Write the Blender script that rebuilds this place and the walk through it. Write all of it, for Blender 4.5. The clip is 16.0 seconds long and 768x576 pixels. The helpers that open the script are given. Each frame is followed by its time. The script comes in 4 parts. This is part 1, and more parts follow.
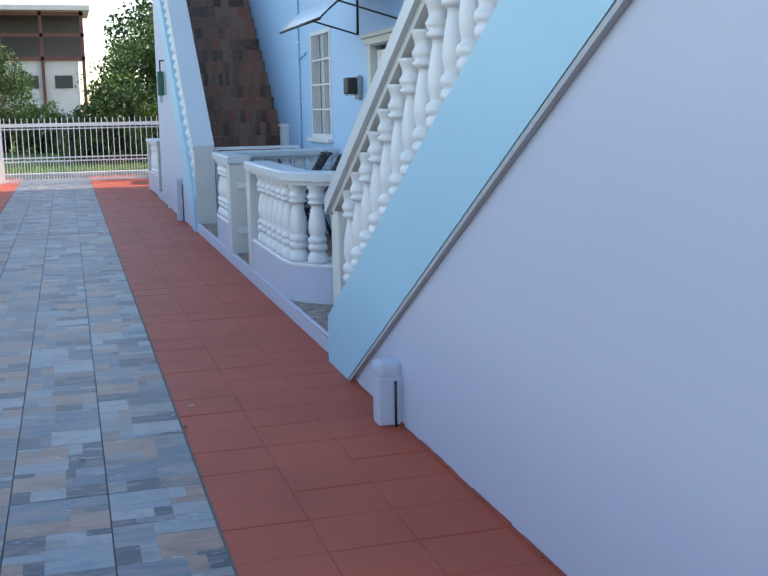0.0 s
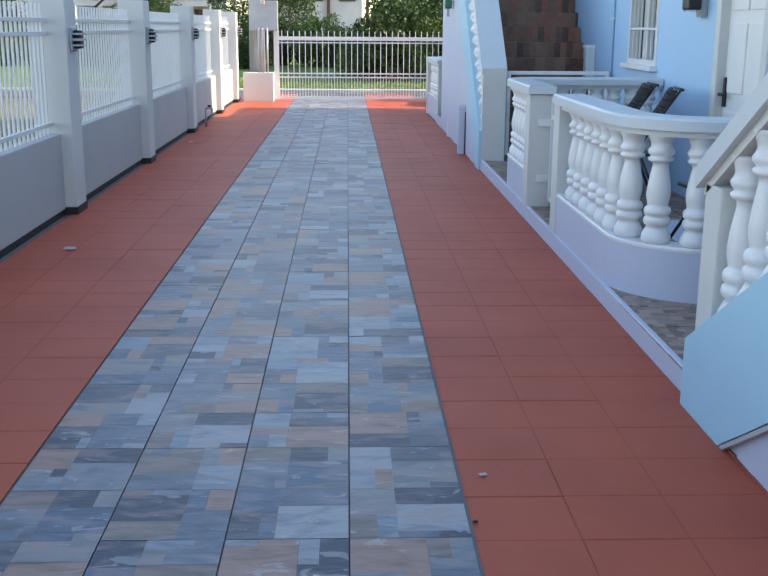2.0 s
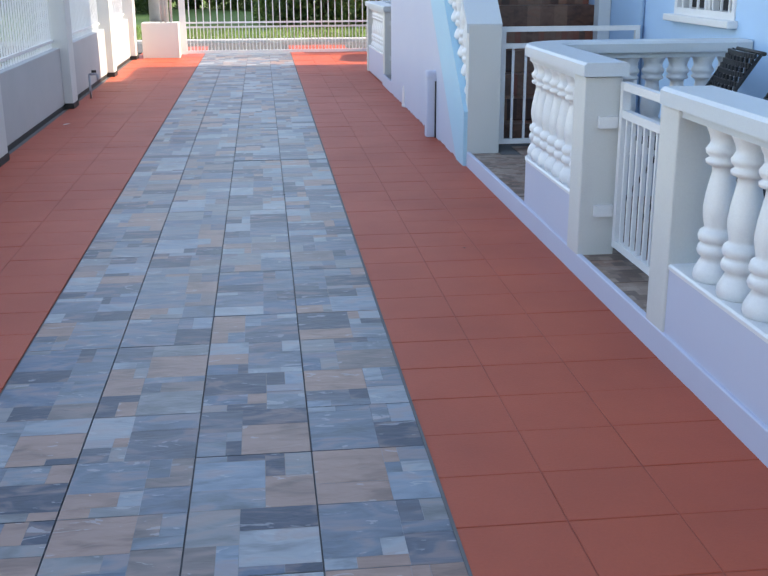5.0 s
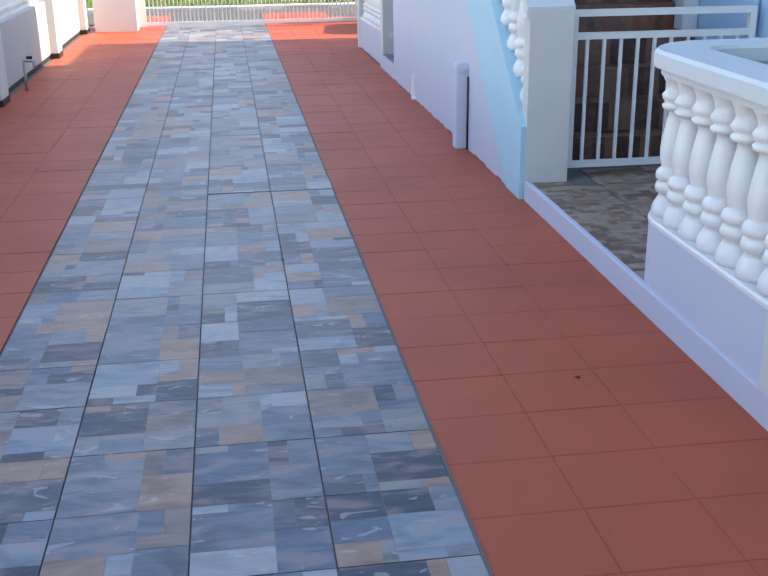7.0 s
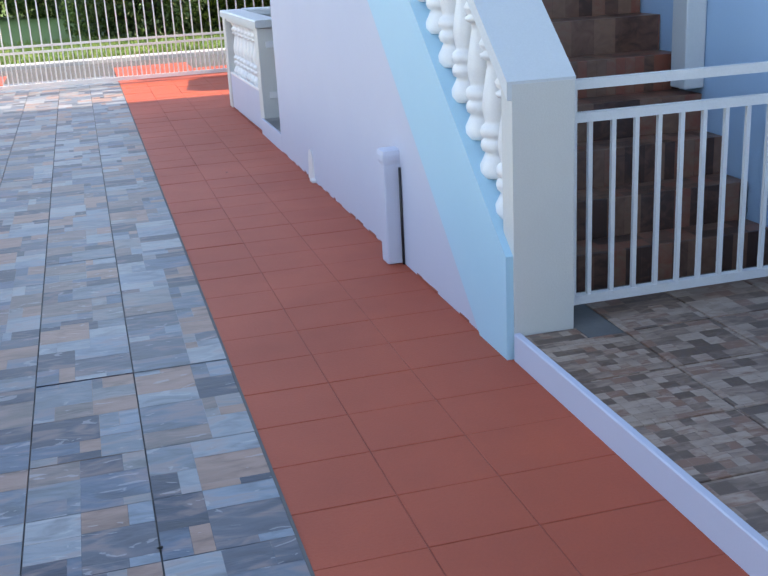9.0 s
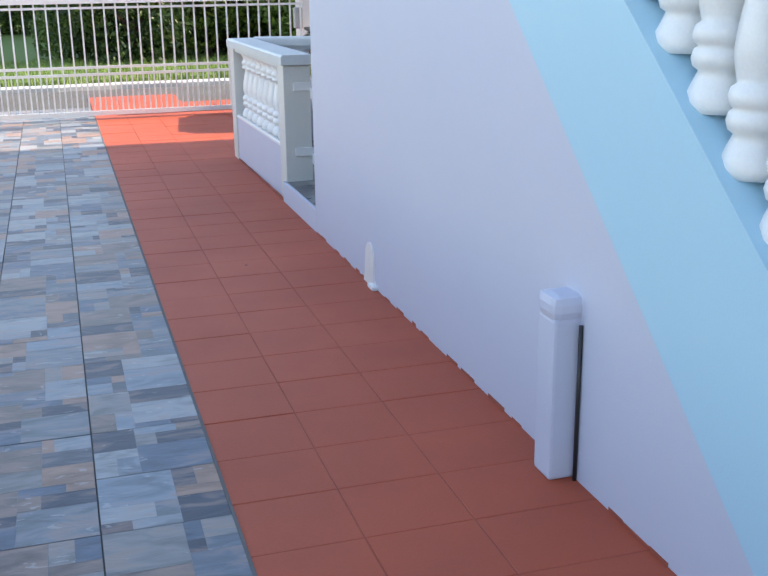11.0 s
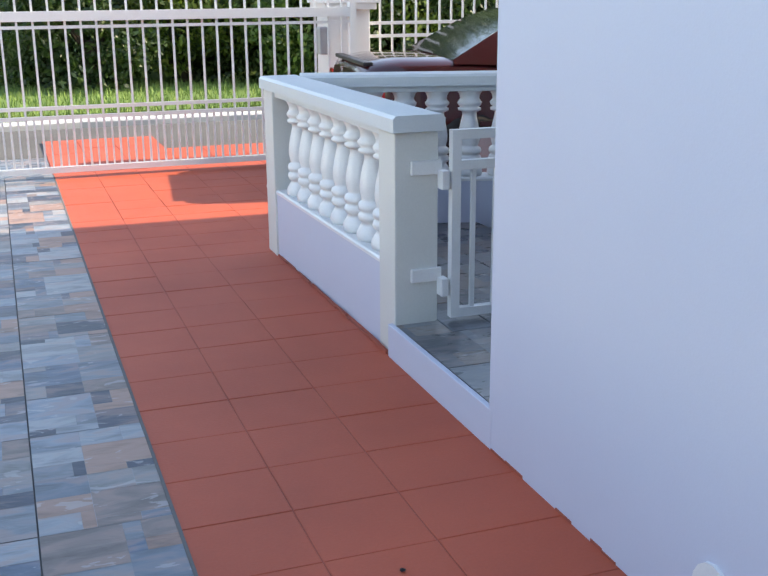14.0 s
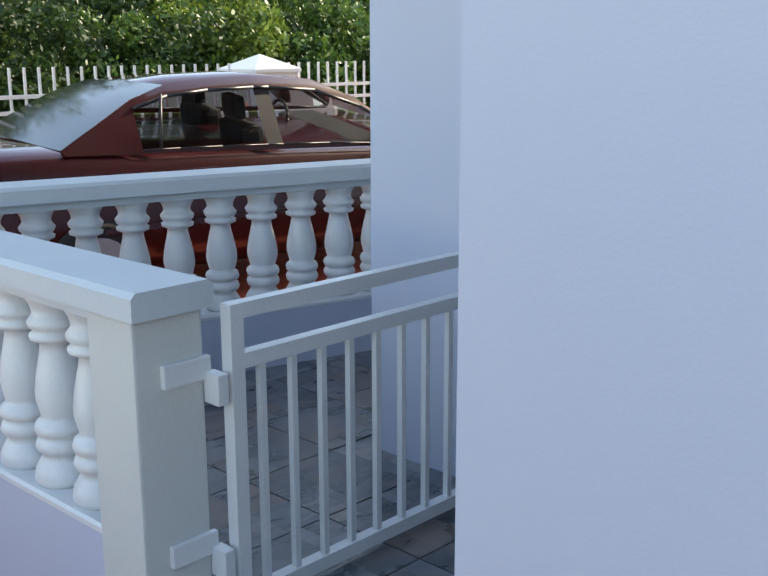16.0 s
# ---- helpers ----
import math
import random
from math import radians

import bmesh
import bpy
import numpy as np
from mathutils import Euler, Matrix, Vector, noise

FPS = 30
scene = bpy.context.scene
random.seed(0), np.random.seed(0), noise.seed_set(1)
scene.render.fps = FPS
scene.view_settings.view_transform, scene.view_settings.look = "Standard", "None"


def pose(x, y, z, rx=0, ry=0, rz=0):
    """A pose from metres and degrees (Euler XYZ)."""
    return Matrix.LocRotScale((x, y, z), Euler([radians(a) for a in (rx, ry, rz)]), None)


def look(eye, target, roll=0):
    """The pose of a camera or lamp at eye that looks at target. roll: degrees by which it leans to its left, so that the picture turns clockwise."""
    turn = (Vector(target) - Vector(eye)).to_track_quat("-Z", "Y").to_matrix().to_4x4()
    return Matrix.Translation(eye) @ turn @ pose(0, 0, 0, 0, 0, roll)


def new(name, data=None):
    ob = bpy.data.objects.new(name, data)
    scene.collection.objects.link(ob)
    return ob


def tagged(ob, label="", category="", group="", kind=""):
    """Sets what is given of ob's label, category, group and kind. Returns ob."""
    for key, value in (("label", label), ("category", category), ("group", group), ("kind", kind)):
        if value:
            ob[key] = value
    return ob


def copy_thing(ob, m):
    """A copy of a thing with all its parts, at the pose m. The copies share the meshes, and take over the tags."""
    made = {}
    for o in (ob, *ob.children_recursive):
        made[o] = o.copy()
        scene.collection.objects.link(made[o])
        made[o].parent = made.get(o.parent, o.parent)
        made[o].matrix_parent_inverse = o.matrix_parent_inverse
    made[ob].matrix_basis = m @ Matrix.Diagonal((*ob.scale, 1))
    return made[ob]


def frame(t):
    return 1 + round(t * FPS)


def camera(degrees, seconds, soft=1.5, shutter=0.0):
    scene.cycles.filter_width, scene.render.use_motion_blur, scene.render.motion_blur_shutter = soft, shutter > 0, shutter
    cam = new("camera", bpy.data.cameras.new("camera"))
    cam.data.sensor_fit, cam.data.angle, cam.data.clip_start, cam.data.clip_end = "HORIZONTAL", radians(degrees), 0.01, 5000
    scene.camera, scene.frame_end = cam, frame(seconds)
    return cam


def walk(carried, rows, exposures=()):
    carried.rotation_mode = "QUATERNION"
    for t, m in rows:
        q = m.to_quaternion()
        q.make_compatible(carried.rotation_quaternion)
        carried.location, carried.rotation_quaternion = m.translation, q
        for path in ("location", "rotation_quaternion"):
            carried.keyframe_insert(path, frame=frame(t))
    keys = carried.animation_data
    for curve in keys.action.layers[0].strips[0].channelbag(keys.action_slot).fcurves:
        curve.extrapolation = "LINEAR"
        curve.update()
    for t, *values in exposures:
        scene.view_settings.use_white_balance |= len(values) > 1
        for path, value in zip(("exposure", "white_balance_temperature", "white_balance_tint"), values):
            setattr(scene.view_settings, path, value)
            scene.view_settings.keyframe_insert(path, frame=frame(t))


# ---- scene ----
cam = camera(40.2, 16.0)
PATH = [
    (0, (-0.469, -7.665, 1.616), (0.091, -5.775, 1.276), -1.0),
    (0.5, (-0.373, -7.215, 1.639), (-0.091, -5.261, 1.321), -0.9),
    (1, (-0.396, -6.712, 1.643), (-0.272, -4.752, 1.265), -3.2),
    (1.5, (-0.35, -6.134, 1.622), (-0.253, -4.186, 1.18), -1.3),
    (2, (-0.404, -5.546, 1.606), (-0.335, -3.606, 1.122), 0.4),
    (2.5, (-0.4, -4.948, 1.582), (-0.266, -3.025, 1.052), 2.3),
    (3, (-0.431, -4.373, 1.583), (-0.291, -2.456, 1.031), 2.9),
    (3.5, (-0.419, -3.8, 1.593), (-0.213, -1.887, 1.046), 1.9),
    (4, (-0.427, -3.18, 1.596), (-0.277, -1.259, 1.059), 1.4),
    (4.2, (-0.439, -2.945, 1.6), (-0.271, -1.029, 1.054), 0.9),
    (6.5, (-0.625, -0.154, 1.673), (-0.389, 1.72, 1.016), -0.8),
    (7, (-0.606, 0.447, 1.667), (-0.342, 2.313, 0.997), -0.7),
    (7.5, (-0.606, 1.053, 1.674), (-0.348, 2.927, 1.027), -1.4),
    (8, (-0.522, 1.62, 1.686), (-0.175, 3.492, 1.074), -2.3),
    (8.5, (-0.479, 2.213, 1.682), (-0.084, 4.074, 1.065), -3.2),
    (9, (-0.424, 2.763, 1.689), (0.067, 4.598, 1.062), -3.1),
    (11.5, (-0.398, 5.865, 1.595), (0.162, 7.697, 1.019), -0.5),
    (12, (-0.435, 6.451, 1.574), (0.123, 8.282, 0.996), -0.2),
    (12.5, (-0.436, 6.994, 1.592), (0.1, 8.838, 1.035), 0.2),
    (13, (-0.481, 7.559, 1.595), (-0.011, 9.424, 1.046), -0.4),
    (13.5, (-0.431, 8.069, 1.578), (0.124, 9.906, 1.016), -0.2),
    (14, (-0.38, 8.624, 1.578), (0.274, 10.43, 1.021), -0.4),
    (14.5, (-0.343, 9.164, 1.57), (0.447, 10.909, 0.996), -0.2),
    (15, (-0.294, 9.706, 1.582), (0.591, 11.415, 1.037), 0.5),
    (15.5, (-0.253, 10.189, 1.591), (0.885, 11.754, 1.083), -0.6),
    (16, (-0.134, 10.651, 1.609), (1.267, 12.005, 1.155), -0.2),
]
walk(cam, [(t, look(eye, target, roll)) for t, eye, target, roll in PATH],
     [(0, 1.65, 7050, 11), (2.5, 1.9, 7600, 13), (6.5, 2.1, 7900, 16), (9, 2.15, 7900, 16), (12, 2.05, 7900, 13), (14.5, 2.05, 7900, 13), (16, 1.78, 7700, 10)])

# ---- world, sun, exposure ----
world = bpy.data.worlds.new("sky")
scene.world = world
world.use_nodes = True
wn, wl = world.node_tree.nodes, world.node_tree.links
sky = wn.new("ShaderNodeTexSky")
sky.sky_type = "NISHITA"
sky.sun_disc = False
SUN_EL, SUN_AZ = 33.0, 92.0          # azimuth clockwise from +y
sky.sun_elevation, sky.sun_rotation = radians(SUN_EL), radians(SUN_AZ)
sky.dust_density = 0.5
wn["Background"].inputs["Strength"].default_value = 0.15
wl.new(sky.outputs["Color"], wn["Background"].inputs["Color"])
sun_data = bpy.data.lights.new("sun", "SUN")
sun_data.energy, sun_data.angle, sun_data.color = 2.6, radians(0.6), (1.0, 0.93, 0.82)
sun = new("sun", sun_data)
sd = Vector((math.sin(radians(SUN_AZ)) * math.cos(radians(SUN_EL)), math.cos(radians(SUN_AZ)) * math.cos(radians(SUN_EL)), math.sin(radians(SUN_EL))))
sun.matrix_world = look(sd * 40, (0, 0, 0))

# ---- materials ----


def mat(name, c1, c2=None, scale=6.0, rough=0.6, bump=0.1, metal=0.0, fine=60.0, spots=None, coat=0.0, spec=0.5, grain=0.2):
    """Two-scale mottled surface: broad stains between c1 and c2, and a fine grain with relief."""
    m = bpy.data.materials.new(name)
    m.use_nodes = True
    n, l = m.node_tree.nodes, m.node_tree.links
    p = n["Principled BSDF"]
    tc = n.new("ShaderNodeTexCoord")
    geo = n.new("ShaderNodeNewGeometry")
    a = n.new("ShaderNodeTexNoise")
    a.inputs["Scale"].default_value, a.inputs["Detail"].default_value, a.inputs["Roughness"].default_value = scale, 6, 0.6
    b = n.new("ShaderNodeTexNoise")
    b.inputs["Scale"].default_value, b.inputs["Detail"].default_value = fine, 4
    for t in (a, b):
        l.new(geo.outputs["Position"], t.inputs["Vector"])
    r = n.new("ShaderNodeValToRGB")
    r.color_ramp.elements[0].position, r.color_ramp.elements[1].position = 0.3, 0.7
    r.color_ramp.elements[0].color = (*c1, 1)
    r.color_ramp.elements[1].color = (*(c2 or [c * 0.88 for c in c1]), 1)
    l.new(a.outputs["Fac"], r.inputs["Fac"])
    mix = n.new("ShaderNodeMix")
    mix.data_type, mix.blend_type = "RGBA", "MULTIPLY"
    mix.inputs[0].default_value = grain
    l.new(r.outputs["Color"], mix.inputs[6])
    g = n.new("ShaderNodeMapRange")
    g.inputs["From Min"].default_value, g.inputs["From Max"].default_value = 0.3, 0.7
    g.inputs["To Min"].default_value, g.inputs["To Max"].default_value = 0.75, 1.0
    l.new(b.outputs["Fac"], g.inputs["Value"])
    l.new(g.outputs["Result"], mix.inputs[7])
    l.new(mix.outputs[2], p.inputs["Base Color"])
    rr = n.new("ShaderNodeMapRange")
    rr.inputs["To Min"].default_value, rr.inputs["To Max"].default_value = max(rough - 0.08, 0.02), min(rough + 0.1, 1)
    l.new(a.outputs["Fac"], rr.inputs["Value"])
    l.new(rr.outputs["Result"], p.inputs["Roughness"])
    p.inputs["Metallic"].default_value = metal
    p.inputs["Coat Weight"].default_value = coat
    p.inputs["Specular IOR Level"].default_value = spec
    if bump:
        bp = n.new("ShaderNodeBump")
        bp.inputs["Strength"].default_value, bp.inputs["Distance"].default_value = bump, 0.01
        add = n.new("ShaderNodeMath")
        add.operation = "ADD"
        l.new(a.outputs["Fac"], add.inputs[0])
        l.new(b.outputs["Fac"], add.inputs[1])
        l.new(add.outputs[0], bp.inputs["Height"])
        l.new(bp.outputs["Normal"], p.inputs["Normal"])
    return m


def ramp_nodes(n, stops):
    r = n.new("ShaderNodeValToRGB")
    e = r.color_ramp.elements
    while len(e) < len(stops):
        e.new(0.5)
    for el, (pos, c) in zip(e, stops):
        el.position, el.color = pos, (*c, 1)
    return r


def slate_mat(name, stops, w1, h1, w2, h2, rough=0.35, contrast=0.6, spread=1.0):
    """Printed slate: patchwork of small stones, different on every tile, with streaky grain."""
    m = bpy.data.materials.new(name)
    m.use_nodes = True
    n, l = m.node_tree.nodes, m.node_tree.links
    p = n["Principled BSDF"]
    geo, info = n.new("ShaderNodeNewGeometry"), n.new("ShaderNodeObjectInfo")
    off = n.new("ShaderNodeVectorMath")
    off.operation = "MULTIPLY_ADD"
    comb = n.new("ShaderNodeCombineXYZ")
    for i, k in enumerate((7.3, 3.1, 1.7)):
        mu = n.new("ShaderNodeMath")
        mu.operation = "MULTIPLY"
        mu.inputs[1].default_value = k * spread
        l.new(info.outputs["Random"], mu.inputs[0])
        l.new(mu.outputs[0], comb.inputs[i])
    off.inputs[1].default_value = (1, 1, 1)
    l.new(geo.outputs["Position"], off.inputs[0])
    l.new(comb.outputs[0], off.inputs[2])
    bricks = []
    for w, h, o in ((w1, h1, 0.41), (w2, h2, 0.63)):
        b = n.new("ShaderNodeTexBrick")
        b.offset, b.squash, b.squash_frequency = o, 0.62, 2
        b.inputs["Scale"].default_value = 1.0
        b.inputs["Brick Width"].default_value, b.inputs["Row Height"].default_value = w, h
        b.inputs["Mortar Size"].default_value, b.inputs["Mortar Smooth"].default_value = 0.001, 0.4
        b.inputs["Color1"].default_value, b.inputs["Color2"].default_value = (0, 0, 0, 1), (1, 1, 1, 1)
        b.inputs["Mortar"].default_value = (0.25, 0.25, 0.25, 1)
        l.new(off.outputs[0], b.inputs["Vector"])
        bricks.append(b)
    sel = n.new("ShaderNodeMath")
    sel.operation = "MULTIPLY"
    sel.inputs[1].default_value = 13.0
    l.new(info.outputs["Random"], sel.inputs[0])
    sep = n.new("ShaderNodeMath")
    sep.operation = "FRACT"
    l.new(sel.outputs[0], sep.inputs[0])
    gt = n.new("ShaderNodeMath")
    gt.operation = "GREATER_THAN"
    gt.inputs[1].default_value = 0.5
    l.new(sep.outputs[0], gt.inputs[0])
    mx = n.new("ShaderNodeMix")
    mx.data_type = "RGBA"
    l.new(gt.outputs[0], mx.inputs[0])
    l.new(bricks[0].outputs["Color"], mx.inputs[6])
    l.new(bricks[1].outputs["Color"], mx.inputs[7])
    streak = n.new("ShaderNodeTexNoise")
    streak.inputs["Scale"].default_value, streak.inputs["Detail"].default_value = 14, 7
    streak.inputs["Distortion"].default_value = 1.2
    sc = n.new("ShaderNodeVectorMath")
    sc.operation = "MULTIPLY"
    sc.inputs[1].default_value = (0.7, 2.0, 1)
    l.new(off.outputs[0], sc.inputs[0])
    l.new(sc.outputs[0], streak.inputs["Vector"])
    ad = n.new("ShaderNodeMath")
    ad.operation = "MULTIPLY_ADD"
    ad.inputs[1].default_value = contrast
    l.new(streak.outputs["Fac"], ad.inputs[0])
    bw = n.new("ShaderNodeMath")
    bw.operation = "MULTIPLY_ADD"
    bw.inputs[1].default_value, bw.inputs[2].default_value = 1.05, -contrast / 2 - 0.02
    l.new(mx.outputs[2], bw.inputs[0])
    l.new(bw.outputs[0], ad.inputs[2])
    r = ramp_nodes(n, stops)
    l.new(ad.outputs[0], r.inputs["Fac"])
    l.new(r.outputs["Color"], p.inputs["Base Color"])
    p.inputs["Roughness"].default_value = rough
    bp = n.new("ShaderNodeBump")
    bp.inputs["Strength"].default_value, bp.inputs["Distance"].default_value = 0.15, 0.006
    l.new(streak.outputs["Fac"], bp.inputs["Height"])
    l.new(bp.outputs["Normal"], p.inputs["Normal"])
    return m


M_SLATE = slate_mat("blue_slate_tile", [(0.0, (0.028, 0.038, 0.055)), (0.16, (0.065, 0.085, 0.11)), (0.28, (0.13, 0.155, 0.185)), (0.4, (0.21, 0.205, 0.205)), (0.48, (0.26, 0.165, 0.13)), (0.55, (0.1, 0.1, 0.11)),
                                        (0.65, (0.17, 0.19, 0.21)), (0.73, (0.1, 0.16, 0.22)), (0.82, (0.27, 0.265, 0.26)), (0.9, (0.27, 0.175, 0.14)), (1.0, (0.1, 0.14, 0.18))], 0.2, 0.127, 0.133, 0.0633, 0.4, 0.42)
M_PORCH = slate_mat("grey_slate_tile", [(0.1, (0.07, 0.08, 0.1)), (0.4, (0.16, 0.18, 0.2)), (0.7, (0.26, 0.27, 0.28)), (0.95, (0.2, 0.17, 0.15))], 0.3, 0.2, 0.2, 0.15, 0.3)
M_PATIO = slate_mat("brown_slate_tile", [(0.1, (0.12, 0.075, 0.055)), (0.4, (0.25, 0.17, 0.13)), (0.7, (0.36, 0.27, 0.215)), (0.95, (0.22, 0.115, 0.08))], 0.11, 0.07, 0.07, 0.05, 0.4, 0.8)
M_STEP = slate_mat("brown_step_tile", [(0.1, (0.065, 0.033, 0.025)), (0.4, (0.16, 0.08, 0.055)), (0.7, (0.22, 0.125, 0.085)), (0.95, (0.23, 0.075, 0.048))], 0.13, 0.1, 0.09, 0.07, 0.35, 0.8)
M_RED = mat("red_painted_tile", (0.48, 0.093, 0.046), (0.38, 0.079, 0.044), 1.1, 0.55, 0.12, fine=90, grain=0.25, spec=0.28)
M_REDGROUT = mat("red_grout", (0.38, 0.08, 0.046), (0.25, 0.06, 0.04), 2.2, 0.8)
M_GROUT = mat("dark_grout", (0.13, 0.13, 0.13), None, 8, 0.9)
M_LAV = mat("lavender_wall_paint", (0.5, 0.535, 0.64), (0.48, 0.518, 0.63), 0.8, 0.55, 0.06, fine=160, grain=0.06)
M_BAND = mat("sky_blue_paint", (0.36, 0.6, 0.72), (0.34, 0.58, 0.71), 1.2, 0.5, 0.06, fine=150, grain=0.06)
M_BLUE = mat("pale_blue_wall_paint", (0.36, 0.55, 0.75), (0.345, 0.535, 0.74), 0.9, 0.55, 0.08, fine=140, grain=0.08)
M_WHITE = mat("white_gloss_paint", (0.72, 0.73, 0.73), (0.68, 0.69, 0.69), 2.0, 0.35, 0.08, fine=120)
M_CREAM = mat("cream_wall_paint", (0.6, 0.61, 0.585), (0.56, 0.57, 0.55), 1.3, 0.6, 0.12, fine=140)
M_RAILP = mat("pale_grey_rail_paint", (0.58, 0.62, 0.64), (0.54, 0.59, 0.615), 1.5, 0.4, 0.08, fine=120)
# grey of the shadow line drawn under the stair stringer
M_SHADOWLINE = mat("shadow_line_grey", (0.42, 0.44, 0.46), (0.38, 0.4, 0.42), 2.0, 0.5, 0.08)
M_LOWALL = mat("grey_wall_paint", (0.45, 0.455, 0.45), (0.4, 0.41, 0.41), 1.0, 0.7, 0.15, fine=120)
M_BLACK = mat("black_base_paint", (0.012, 0.012, 0.014), (0.02, 0.02, 0.02), 5, 0.6)
M_BPLAST = mat("black_plastic", (0.012, 0.013, 0.016), (0.02, 0.02, 0.022), 5, 0.4, 0.05)
M_STEEL = mat("grey_steel", (0.4, 0.42, 0.45), (0.34, 0.36, 0.38), 4, 0.45, 0.05, metal=0.4)
M_GREENP = mat("green_plastic", (0.01, 0.12, 0.08), None, 5, 0.4, 0.03)
M_ASPHALT = mat("asphalt", (0.09, 0.088, 0.085), (0.065, 0.064, 0.062), 1.2, 0.9, 0.4, fine=120)
M_SOIL = mat("dry_verge_soil", (0.2, 0.16, 0.09), (0.12, 0.12, 0.05), 2.5, 0.95, 0.4)
M_LAWN = mat("lawn", (0.075, 0.15, 0.02), (0.1, 0.17, 0.03), 0.9, 0.9, 0.5, fine=40)
M_GRASS = mat("grass_blades", (0.1, 0.2, 0.025), (0.16, 0.22, 0.05), 1.5, 0.7, 0)
M_CARPAINT = mat("dark_red_car_paint", (0.04, 0.0025, 0.005), (0.035, 0.0025, 0.0045), 1.0, 0.3, 0.0, metal=0.0, coat=1.0, spec=0.3)
M_RUBBER = mat("tyre_rubber", (0.015, 0.015, 0.016), None, 20, 0.8, 0.1)
M_DARKIN = mat("dark_cabin_cloth", (0.02, 0.02, 0.024), None, 12, 0.9, 0.1)
M_CHROME = mat("chrome", (0.7, 0.7, 0.7), None, 5, 0.15, 0, metal=1.0)
M_REDLENS = mat("red_lens", (0.45, 0.01, 0.015), None, 30, 0.15, 0, coat=1.0)
M_BARK = mat("bark", (0.08, 0.055, 0.035), (0.05, 0.035, 0.025), 7, 0.9, 0.6)
M_FARW = mat("far_white_render", (0.5, 0.5, 0.49), (0.42, 0.42, 0.41), 0.5, 0.8, 0.1)
M_FARROOF = mat("rust_red_steel", (0.12, 0.035, 0.03), (0.07, 0.03, 0.025), 0.8, 0.7, 0.1)
M_FARDARK = mat("dark_opening", (0.03, 0.028, 0.028), None, 2, 0.5, 0)
M_FARDOOR = mat("brown_wood_door", (0.13, 0.05, 0.035), None, 2, 0.5, 0)
M_TEAL = mat("teal_awning", (0.05, 0.3, 0.26), None, 2, 0.7, 0)
M_LITTER = mat("paper_scrap", (0.75, 0.73, 0.7), None, 20, 0.8, 0)
M_DIRTJ = mat("dirt_and_mortar", (0.1, 0.07, 0.06), None, 20, 0.95, 0.3)


